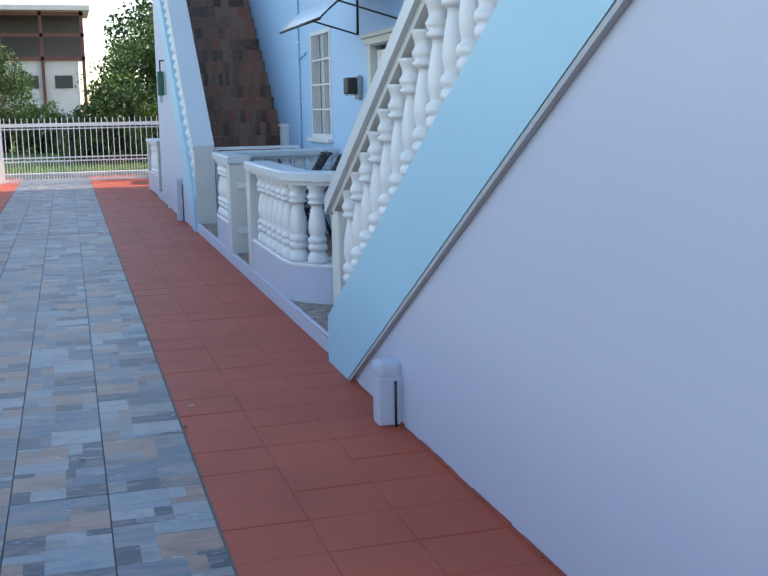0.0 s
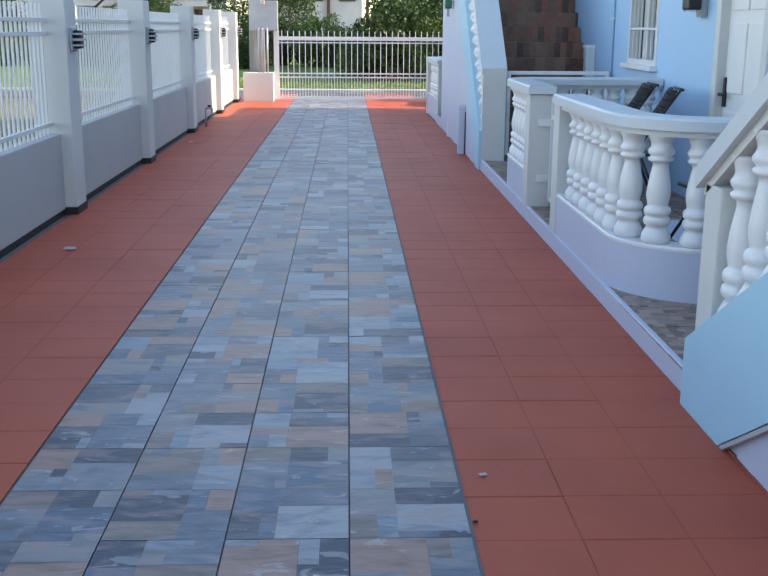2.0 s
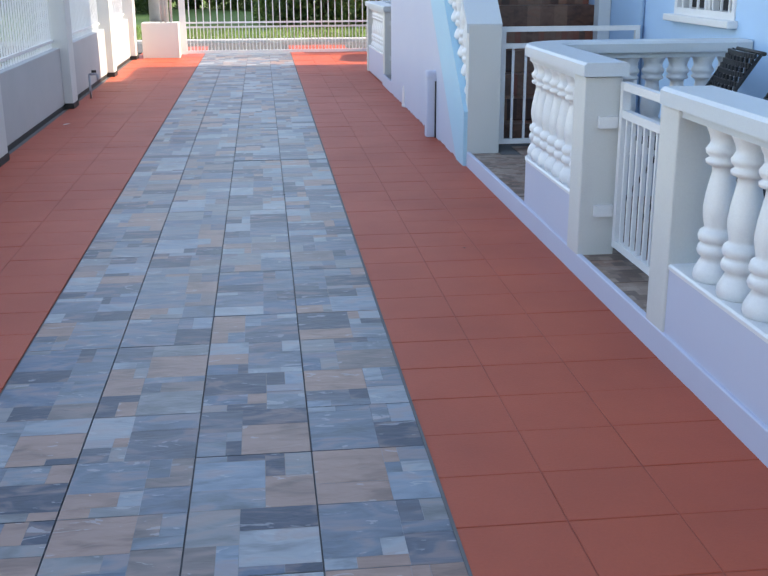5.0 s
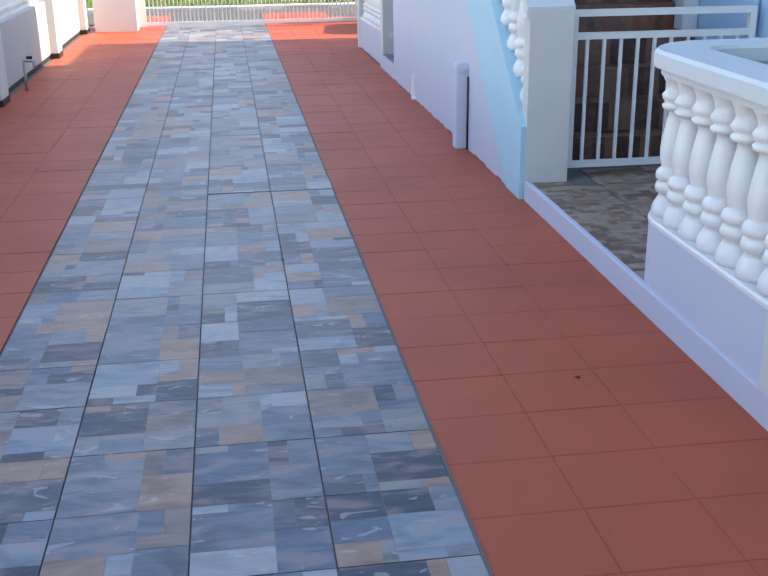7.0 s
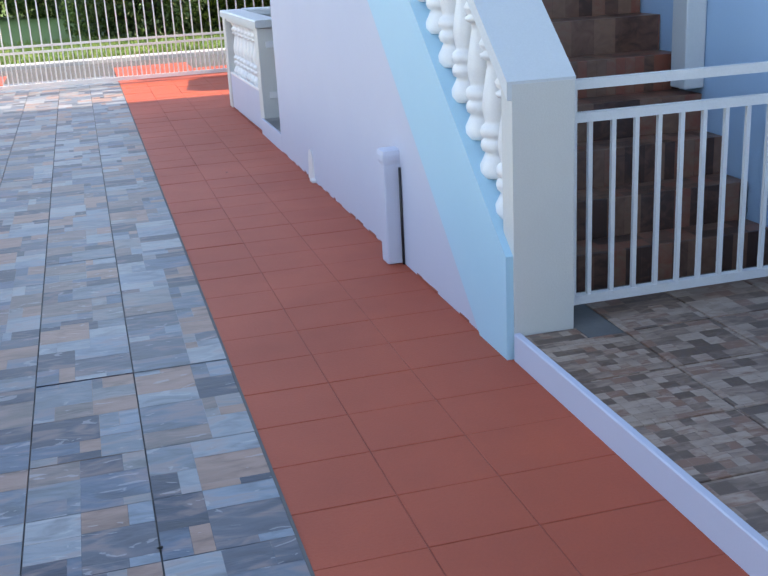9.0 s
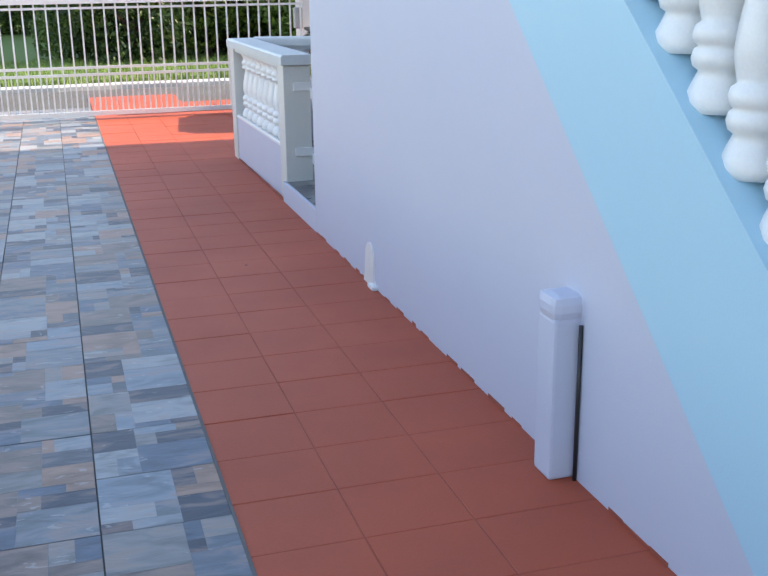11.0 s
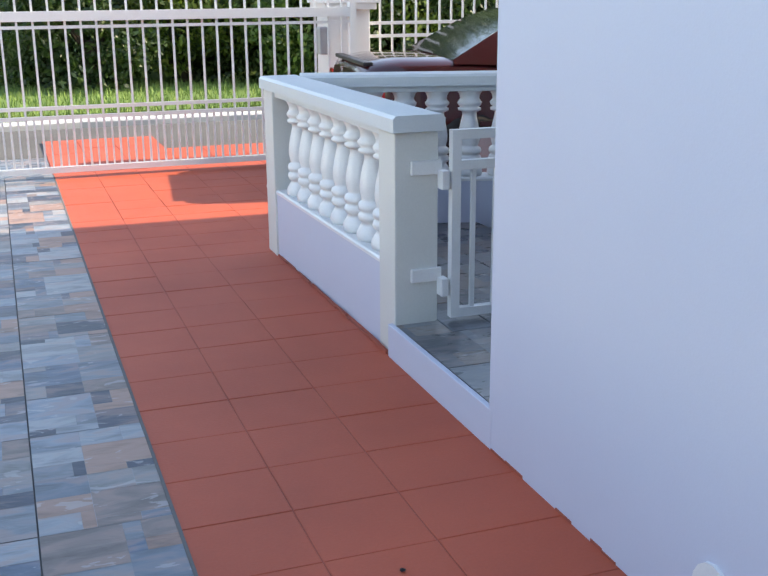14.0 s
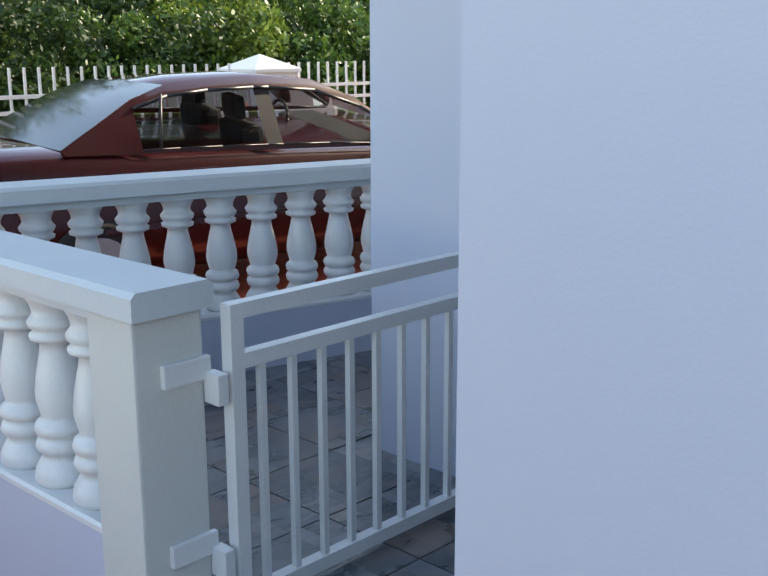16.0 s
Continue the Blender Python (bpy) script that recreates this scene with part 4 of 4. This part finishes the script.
for side in (-1, 1):
    low, high = bmesh.new(), bmesh.new()
    for a, b in zip(GH[2:], GH[3:]):
        pa, pb = gh_pts(*a, side), gh_pts(*b, side)
        tube(low, (a[0], pa[1][0] + 0.004 * side, pa[1][1]), (b[0], pb[1][0] + 0.004 * side, pb[1][1]), 0.005, 6)
        tube(high, (a[0], pa[2][0] + 0.004 * side, pa[2][1]), (b[0], pb[2][0] + 0.004 * side, pb[2][1]), 0.013, 6)
    part("belt_trim", low, M_BPLAST, car, "thin belt moulding")
    part("window_trim", high, M_BPLAST, car)
    bm = bmesh.new()
    tube(bm, (1.32, 0.79 * side, 1.02), (1.4, 0.66 * side, 1.36), 0.01, 6)
    part("quarter_trim", bm, M_BPLAST, car)
    part("door_handle", boxes((1.5, 1.68, 0.835 * side - 0.015, 0.835 * side + 0.015, 0.86, 0.89), bev=0.008), M_CARPAINT, car)
    part("rubbing_strip", boxes((0.9, 3.3, 0.85 * side - 0.012, 0.85 * side + 0.012, 0.52, 0.56), bev=0.006), M_CARPAINT, car)
    part("tail_light", boxes((-0.005, 0.16, 0.69 * side - 0.09, 0.69 * side + 0.09, 0.72, 0.9), bev=0.03), M_REDLENS, car, "red tail light")
    part("mirror", boxes((3.0, 3.1, 0.9 * side - 0.09, 0.9 * side + 0.09, 0.96, 1.09), bev=0.03), M_CARPAINT, car)
    for X in (0.85, 3.5):
        bm = lathe([(0.2, -0.09), (0.29, -0.1), (0.31, -0.07), (0.31, 0.07), (0.29, 0.1), (0.2, 0.09)], 24)
        w = part("wheel", bm, M_RUBBER, car, "black tyre", Matrix.Translation((X, 0.76 * side, 0.31)) @ pose(0, 0, 0, 90, 0, 0))
        part("rim", lathe([(0.2, -0.095), (0.19, -0.06), (0.05, -0.05), (0.05, 0.05), (0.19, 0.06), (0.2, 0.095)], 20), M_STEEL, w)
    part("front_seat", boxes((2.0, 2.18, 0.36 * side - 0.22, 0.36 * side + 0.22, 0.6, 1.1), bev=0.05), M_DARKIN, car)
    part("headrest", boxes((2.0, 2.1, 0.36 * side - 0.12, 0.36 * side + 0.12, 1.12, 1.3), bev=0.04), M_DARKIN, car)
part("rear_seat", boxes((1.0, 1.2, -0.6, 0.6, 0.6, 1.08), bev=0.05), M_DARKIN, car)
part("dashboard", boxes((2.85, 3.2, -0.65, 0.65, 0.75, 0.955), bev=0.04), M_DARKIN, car)
bm = bmesh.new()
for i in range(20):
    a, b = i * 0.314, (i + 1) * 0.314
    tube(bm, (2.72 + 0.05 * math.sin(a), 0.36 + 0.18 * math.cos(a), 0.93 + 0.17 * math.sin(a)), (2.72 + 0.05 * math.sin(b), 0.36 + 0.18 * math.cos(b), 0.93 + 0.17 * math.sin(b)), 0.014, 6)
part("steering_wheel", bm, M_BPLAST, car)
part("rear_mirror", boxes((2.62, 2.65, -0.11, 0.11, 1.27, 1.34), bev=0.012), M_BPLAST, car)
part("trunk_lip", boxes((0.02, 0.1, -0.6, 0.6, 1.0, 1.035), bev=0.012), M_BPLAST, car)

# ---- tap, litter and dirt on the drive ----
tap = thing("garden_tap", "small metal tap on a pipe at the boundary wall", "tap")
bm = bmesh.new()
tube(bm, (-2.7, 11.75, 0.0), (-2.7, 11.75, 0.3), 0.015, 8)
tube(bm, (-2.7, 11.75, 0.3), (-2.6, 11.75, 0.3), 0.015, 8)
tube(bm, (-2.6, 11.75, 0.3), (-2.6, 11.75, 0.22), 0.014, 8)
part("pipe", bm, M_STEEL, tap)
part("handle", boxes((-2.67, -2.61, 11.74, 11.76, 0.32, 0.35), bev=0.004), M_BPLAST, tap)


def scrap(x, y, s, material, label, name="paper_scrap"):
    bm = bmesh.new()
    rr = random.Random(int(x * 100 + y * 10))
    top = [bm.verts.new((x + s * rr.uniform(0.6, 1.1) * math.cos(k * 0.785), y + s * rr.uniform(0.6, 1.1) * math.sin(k * 0.785), 0.004 + rr.uniform(0, s * 0.2))) for k in range(8)]
    c = bm.verts.new((x, y, 0.006 + s * 0.15))
    for k in range(8):
        bm.faces.new((top[k], top[(k + 1) % 8], c))
    bmesh.ops.solidify(bm, geom=bm.faces, thickness=0.002)
    tagged(new(name, mesh_of(name, bm, material)), label, "litter", "litter on the drive", "thing")


for x, y, s in ((-2.44, 2.07, 0.06), (-2.6, 9.45, 0.05), (0.094, -1.972, 0.018), (-0.5, -2.7, 0.015)):
    scrap(x, y, s, M_LITTER, "small pale scrap lying on the tiles")
for x, y, s in ((0.02, -2.35, 0.014), (0.63, 3.95, 0.012), (0.55, 11.05, 0.012), (-0.4, 5.6, 0.012)):
    scrap(x, y, s, M_BLACK, "small dark leaf crumb on the tiles", "leaf_crumb")
rd = random.Random(12)
bm = bmesh.new()                          # crumbling mortar line where wall and path meet
for y0, y1, x in ((-10.4, -1.72, 1.085), (6.95, 11.7, 1.128), (12.75, 14.6, 1.125)):
    y = y0
    while y < y1:
        ln = rd.uniform(0.04, 0.16)
        w = rd.uniform(0.002, 0.01)
        box(bm, x - w, x + 0.004, y, y + ln, -0.002, rd.uniform(0.004, 0.016))
        y += ln
structure("mortar_line", bm, M_REDGROUT, "uneven red mortar line at the foot of the walls", "trim")

# ---- far buildings ----


def guest_house():
    t = thing("guest_house", "white three-storey building with balconies and hipped roof", "building", "", pose(-26.5, 100, 0) @ Matrix.Diagonal((1, 1, 1.33, 1)))
    part("wall", boxes((0, 13.6, 0, 10, 0, 8.1)), M_FARW, t)
    bm = bmesh.new()
    q = [bm.verts.new(p) for p in ((-0.6, -2.2, 8.1), (14.2, -2.2, 8.1), (14.2, 10.6, 8.1), (-0.6, 10.6, 8.1), (4.5, 4, 10.0), (9, 4, 10.0))]
    for f in ((3, 2, 1, 0), (0, 1, 5, 4), (1, 2, 5), (2, 3, 4, 5), (3, 0, 4)):
        bm.faces.new([q[i] for i in f])
    part("roof", bm, M_CREAM, t, "pale hipped roof")
    for z in (2.7, 5.4):
        bal = part("balcony", boxes((-0.2, 13.8, -1.8, 0, z - 0.2, z)), M_FARW, t)
        part("parapet", boxes((-0.2, 13.8, -1.8, -1.7, z + 0.75, z + 0.9), (-0.2, 13.8, -1.8, -1.7, z, z + 0.12)), M_FARW, bal)
        for i in range(48):
            part("baluster", boxes((i * 0.285, i * 0.285 + 0.13, -1.79, -1.71, z + 0.12, z + 0.75)), M_FARW, bal)
    for x in (0, 2.7, 5.4, 8.1, 10.8, 13.4):
        part("column", boxes((x - 0.15, x + 0.15, -1.85, -1.65, 0, 8.1)), M_FARW, t)
    for z in (0.4, 3.2, 5.6):
        for i in range(5):
            w = part("window", boxes((0.5 + i * 2.7, 2.3 + i * 2.7, -0.03, 0.05, z, z + 1.9)), M_FARDARK, t)
            part("shutter", boxes((0.9 + i * 2.7, 1.8 + i * 2.7, -0.08, -0.03, z, z + 1.85)), M_FARDOOR if (i + int(z)) % 3 else M_FARW, w)
    bm = bmesh.new()
    for s in range(14):
        box(bm, 1.2 + s * 0.5, 1.8 + s * 0.5, -3.2, -2.3, 0.3 + s * 0.33, 0.6 + s * 0.33)
    part("outside_stair", bm, M_FARW, t, "slanting white outside stair")
    bm = bmesh.new()
    tube(bm, (1.2, -3.2, 1.5), (8.0, -3.2, 6.0), 0.1, 6)
    part("stair_rail", bm, M_BPLAST, t)
    return t


guest_house()
wing = thing("guest_house_wing", "white side wing with gabled roof and teal awning", "building", "", pose(-44, 97, 0) @ Matrix.Diagonal((1, 1, 1.3, 1)))
part("wall", boxes((0, 14, 0, 9, 0, 8.4)), M_FARW, wing)
part("roof", prism_x([(-1.5, 8.4), (10, 8.4), (4.2, 11.2)], -0.5, 14.5), M_CREAM, wing)
part("awning", boxes((8.5, 13, -1.6, 0, 6.6, 7.2)), M_TEAL, wing, "teal awning")
for z in (0.6, 3.3, 5.7):
    for i in range(4):
        part("window", boxes((0.8 + i * 3.4, 2.6 + i * 3.4, -0.04, 0.05, z, z + 1.6)), M_FARDARK, wing)
shed = thing("unfinished_building", "white and rust-red open steel-framed building", "building", "", pose(-9.5, 98, 0) @ Matrix.Diagonal((1, 1, 1.08, 1)))
part("lower_wall", boxes((0.5, 10.5, 0.2, 8, 0, 6.2)), M_FARW, shed)
part("back_wall", boxes((0, 11, 4, 8, 6.2, 10.2)), M_FARDARK, shed, "dark open upper storey")
part("roof", prism_x([(-0.8, 10.2), (8.6, 10.2), (8.6, 10.6), (3.9, 13), (-0.8, 10.6)], -0.8, 11.8), M_FARW, shed)
for z in (6.2, 8.2, 10.0):
    part("beam", boxes((-0.2, 11.2, -0.2, 0.1, z - 0.2, z + 0.1)), M_FARROOF, shed, "rust-red steel beam")
for x in (0, 3.6, 7.3, 11):
    part("post", boxes((x - 0.15, x + 0.15, -0.2, 0.15, 0, 10.2)), M_FARROOF, shed, "rust-red steel post")
for x in (2.0, 5.2, 8.3):
    part("window", boxes((x, x + 1.6, 0.1, 0.25, 3.6, 4.7)), M_FARDARK, shed)
for x, y in ((-7.2, 60), (-10.2, 72)):
    t = thing("utility_pole", "grey utility pole behind the boundary wall", "pole", "utility poles", pose(x, y, 0))
    part("shaft", tube(bmesh.new(), (0, 0, 0), (0, 0, 9), 0.14, 8, 0.09), M_STEEL, t)
    part("crossarm", boxes((-0.7, 0.7, -0.05, 0.05, 8.2, 8.32)), M_BARK, t)


# ---- street side greenery ----


def leaf_cloud(n, size, seed, spread, droop=0.0, clumps=26, fill=0.42):
    """Leaves gathered in uneven clumps inside an irregular crown."""
    rg = np.random.default_rng(seed)
    cc = rg.normal(0, 1, (clumps, 3))
    cc /= np.linalg.norm(cc, axis=1)[:, None]
    cc *= (rg.uniform(0.25, 1, (clumps, 1)) ** 0.5)
    cr = rg.uniform(0.5, 1.1, clumps) * fill
    which = rg.integers(0, clumps, n)
    d = rg.normal(0, 1, (n, 3))
    d /= np.linalg.norm(d, axis=1)[:, None]
    pts = cc[which] + d * (cr[which] * rg.uniform(0.45, 1.0, n) ** 0.6)[:, None]
    pts = pts * np.array(spread)
    u = rg.normal(0, 1, (n, 3))
    u[:, 2] -= droop
    u /= np.linalg.norm(u, axis=1)[:, None]
    w = np.cross(u, rg.normal(0, 1, (n, 3)))
    w /= np.linalg.norm(w, axis=1)[:, None]
    ln = (size * rg.uniform(0.6, 1.3, n))[:, None]
    a, c = pts - u * ln / 2, pts + u * ln / 2
    b, e = pts + w * ln * 0.24, pts - w * ln * 0.24
    v = np.stack([a, b, c, e], 1).reshape(-1, 3)
    f = np.arange(4 * n).reshape(-1, 4)
    return v, f


def crown_mesh(name, material, *args, **kw):
    v, f = leaf_cloud(*args, **kw)
    me = bpy.data.meshes.new(name)
    me.from_pydata(v.tolist(), [], f.tolist())
    me.materials.append(material)
    return me


CROWNS = [crown_mesh("crown", M_LEAF, 11000, 0.14, 1, (1.6, 1.4, 1.5), clumps=40), crown_mesh("crown", M_LEAFD, 11000, 0.14, 2, (1.7, 1.4, 1.4), clumps=40),
          crown_mesh("crown", M_LEAFY, 8000, 0.14, 3, (1.3, 1.2, 1.1), droop=0.5), crown_mesh("crown", M_LEAFD, 11000, 0.15, 4, (2.0, 1.5, 1.8), clumps=40),
          crown_mesh("crown", M_LEAF, 22000, 0.08, 5, (1.6, 1.4, 1.5), clumps=70, fill=0.34), crown_mesh("crown", M_LEAFD, 22000, 0.08, 6, (1.7, 1.4, 1.4), clumps=70, fill=0.34)]


def trunk_bm(h, r, seed):
    rg = random.Random(seed)
    bm = bmesh.new()
    tube(bm, (0, 0, -0.1), (0.05, 0.02, h * 0.5), r, 8, r * 0.75)
    for i in range(7):
        a = rg.uniform(0, 6.28)
        z = h * rg.uniform(0.3, 0.5)
        e = Vector((math.cos(a) * h * 0.4, math.sin(a) * h * 0.4, h * rg.uniform(0.7, 1.05)))
        tube(bm, (0.04, 0.02, z), e, r * 0.5, 6, r * 0.12)
    return bm


TRUNK = mesh_of("trunk", trunk_bm(1.6, 0.1, 4), M_BARK)


def bush(x, y, s, k, turn, z=0.0, label="dense green bush across the road"):
    t = thing("bush", label, "bush", "bushes across the road", pose(x, y, z))
    part("trunk", TRUNK, None, t, "", pose(0, 0, 0, 0, 0, turn) @ Matrix.Scale(s, 4))
    part("crown", CROWNS[k], None, t, "", Matrix.Translation((0, 0, 1.25 * s)) @ pose(0, 0, 0, 0, 0, turn) @ Matrix.Scale(s, 4))


rb = random.Random(8)
for i in range(26):                       # front row of the thicket
    x = 0.2 + i * 1.15 + rb.uniform(-0.3, 0.3)
    bush(x, 26.6 - 0.07 * i + rb.uniform(-0.4, 0.8), rb.uniform(0.7, 1.15) * min(1, 0.7 + 0.1 * i), (0, 1, 2, 1)[i % 4], rb.uniform(0, 360))
for i in range(16):                       # taller trees behind
    x = 2.6 + i * 2.0 + rb.uniform(-0.4, 0.4)
    bush(x, 30 + rb.uniform(-0.8, 1.6), rb.uniform(1.5, 2.1) * (0.8 if i == 0 else 1), (4, 5, 4)[i % 3], rb.uniform(0, 360), 0, "tall leafy tree across the road")
for i in range(11):
    x = 5.0 + i * 2.6
    bush(x, 34 + rb.uniform(-0.8, 1.6), rb.uniform(2.2, 2.7), (5, 4)[i % 2], rb.uniform(0, 360), 0, "tall leafy tree across the road")
for i in range(12):                       # low shrubs towards the far buildings
    bush(-15 + i * 1.35, 36 + rb.uniform(-1, 3), rb.uniform(0.5, 0.75), (1, 0, 3)[i % 3], rb.uniform(0, 360))
for x, y, s in ((-4.6, 50, 1.9), (-18.5, 44, 2.4), (-12.3, 60, 1.4)):
    bush(x, y, s, 5, 30 * s, 0, "tall leafy tree across the road")

rg = np.random.default_rng(5)             # grass blades of lawn and verge
n = 26000
gx, gy = rg.uniform(-8, 14, n), 21.8 + 5 * rg.uniform(0, 1, n) ** 1.4
hh = rg.uniform(0.04, 0.14, n)
ang = rg.uniform(0, 6.28, n)
dx, dy = np.cos(ang) * 0.012, np.sin(ang) * 0.012
lx, ly = rg.normal(0, 0.03, n), rg.normal(0, 0.03, n)
gv = np.stack([np.stack([gx - dx, gy - dy, 0 * gx], 1), np.stack([gx + dx, gy + dy, 0 * gx], 1), np.stack([gx + lx, gy + ly, hh], 1)], 1).reshape(-1, 3)
me = bpy.data.meshes.new("grass")
me.from_pydata(gv.tolist(), [], np.arange(3 * n).reshape(-1, 3).tolist())
me.materials.append(M_GRASS)
tagged(new("grass", me), "bright green grass along the far side of the road", "grass", "", "stuff")

# ---- tiles of drive, paths, patio and porch ----


def slab(name, sx, sy, h, material, c=0.003):
    bm = bmesh.new()
    lo = [bm.verts.new((x * sx / 2, y * sy / 2, -h)) for x, y in ((-1, -1), (1, -1), (1, 1), (-1, 1))]
    mid = [bm.verts.new((x * sx / 2, y * sy / 2, -c)) for x, y in ((-1, -1), (1, -1), (1, 1), (-1, 1))]
    top = [bm.verts.new((x * (sx / 2 - c), y * (sy / 2 - c), 0)) for x, y in ((-1, -1), (1, -1), (1, 1), (-1, 1))]
    for a, b in ((lo, mid), (mid, top)):
        for i in range(4):
            bm.faces.new((a[i], a[(i + 1) % 4], b[(i + 1) % 4], b[i]))
    bm.faces.new(top)
    return mesh_of(name, bm, material)


# stones printed on a tile: bands across it, each with rows of (depth, widths)
TILE_PRINTS = (
    ((0.6, ((0.12, (0.45, 0.55)), (0.53, (1,)), (0.35, (1,)))), (0.4, ((0.44, (0.42, 0.58)), (0.56, (1,))))),
    ((0.61, ((0.64, (1,)), (0.36, (1,)))), (0.39, ((0.3, (0.35, 0.65)), (0.2, (0.35, 0.65)), (0.5, (1,))))),
    ((0.57, ((0.14, (0.4, 0.6)), (0.5, (1,)), (0.36, (0.35, 0.65)))), (0.43, ((0.3, (0.25, 0.75)), (0.32, (1,)), (0.38, (1,))))),
    ((0.38, ((0.46, (1,)), (0.18, (1,)), (0.36, (0.5, 0.5)))), (0.62, ((0.16, (0.62, 0.38)), (0.26, (0.3, 0.7)), (0.58, (1,))))),
)


def stone_tile(name, sx, sy, h, bands, turned, material, rg):
    """A tile body with its stones as thin raised plates."""
    bm = bmesh.new()
    box(bm, -sx / 2, sx / 2, -sy / 2, sy / 2, -h, -0.0012)
    x = -sx / 2
    for w, rows_ in bands:
        y = sy / 2
        for d, cuts in rows_:
            xx = x
            for c in cuts:
                x0, x1, y0, y1, z = xx + 0.0006, xx + w * c * sx - 0.0006, y - d * sy + 0.0006, y - 0.0006, rg.uniform(-0.0006, 0.0004)
                top = [(x0, y0), (x1, y0), (x1, y1), (x0, y1)]
                top = [bm.verts.new((-px if turned else px, -py if turned else py, z)) for px, py in top]
                bm.faces.new(top)
                xx += w * c * sx
            y -= d * sy
        x += w * sx
    return mesh_of(name, bm, material)


rt = random.Random(3)
TS, TY = 0.4, 0.38
drive_tiles = [stone_tile("tile", TS - 0.005, TY - 0.003, 0.01, b, k, M_STONE, rt) for b in TILE_PRINTS for k in (False, True)]
rows = int((YG - Y0) / TY) - 1
for j in range(rows + 1):
    for i in range(4):
        part("tile", drive_tiles[rt.randrange(8)], None, drive, "", pose(-0.2 - TS * i, 7.05 + TY * (j - 46) + 0.19, rt.uniform(-0.0008, 0.0008) + (0.004 if j == 46 and i < 2 else 0), rt.uniform(-0.1, 0.1), rt.uniform(-0.1, 0.1)))
part("edge_strip", boxes((-0.003, 0.008, Y0, YG + 0.2, -0.01, 0.0025)), M_GROUT, drive, "thin grey mortar edge along the slate tiles")
RX, RY = 0.352, 0.325
COLS = {"path_right": (0.352, 0.352, 0.45), "path_left": (0.4, 0.4, 0.4)}
red_sizes = {w: slab("paving_tile", w - 0.004, RY - 0.004, 0.008, M_RED, 0.002) for w in (0.352, 0.45, 0.4)}
for name, x0, lab in (("path_right", 0.0, "red painted tile path beside the house"), ("path_left", -2.81, "red painted tile path beside the boundary wall")):
    base = structure(name, boxes((x0 + 0.002, x0 + sum(COLS[name]) - 0.002, Y0, YG + 1.25, -0.05, -0.003)), M_REDGROUT, lab, "path")
    for j in range(int((YG + 1.2 - Y0) / RY)):
        x = x0
        for w in COLS[name]:
            part("paving_tile", red_sizes[w], None, base, "", pose(x + w / 2 + 0.003, 11.5 + RY * (j - 63.5), rt.uniform(-0.0014, 0.0008), rt.uniform(-0.13, 0.13), rt.uniform(-0.13, 0.13)))
            x += w
base = structure("forecourt", boxes((1.152, 10.4, 14.6, YG + 1.25, -0.05, -0.003)), M_REDGROUT, "red painted tile forecourt by the gate", "path")
for j in range(14):
    for i in range(26):
        y = 11.5 + RY * (j + 10.5)
        if i < 12:
            part("paving_tile", red_sizes[0.352], None, base, "", pose(1.154 + 0.352 * (i + 0.5), y, rt.uniform(-0.0014, 0.0008)))
blue_apron = structure("drive_apron", boxes((-1.6, -0.002, YG + 0.2, YG + 1.25, -0.05, -0.004)), M_SLATE, "grey-blue tiled apron outside the gate", "drive")
pt = structure("floor_patio", boxes((1.41, 2.65, -1.9, 6.97, 0.04, 0.106)), M_GROUT, "brown stone-patterned patio tiles", "floor")
pm = slab("floor_tile", 0.394, 0.394, 0.006, M_PATIO)
pn = slab("floor_tile", 0.33, 0.394, 0.006, M_PATIO)
for j in range(22):
    for i in range(4):
        y = -1.8 + 0.4 * j
        xs = 1.302 + 0.4 * i - (0.03 if i == 3 else 0) + (y + 1) * 0.0086
        if j < 21 or i > 0:
            part("floor_tile", pm if i < 3 else pn, None, pt, "", pose(xs, y, 0.1145, 0, 0, -0.49))
pf = structure("floor_porch", boxes((1.146, 10.3, 11.715, 12.7, 0.13, 0.144), (1.34, 10.3, 12.7, 14.3, 0.13, 0.144)), M_PORCH, "grey slate-patterned porch tiles", "floor")
porch_tiles = [stone_tile("floor_tile", 0.394, 0.394, 0.006, b, k, M_PORCHSTONE, rt) for b in TILE_PRINTS for k in (False, True)]
pp = slab("floor_tile", 0.196, 0.394, 0.006, M_PORCH)
for j in range(8):
    for i in range(16):
        x, y = 1.345 + 0.4 * i, 11.92 + 0.4 * j
        if (y < 13.2 and x > 2.4) or y > 14.6 - 0.284 * (x - 1.36):
            continue
        narrow = i == 0 and y > 12.6
        part("floor_tile", pp if narrow else porch_tiles[rt.randrange(8)], None, pf, "", pose(1.445 if narrow else x, y, 0.15))
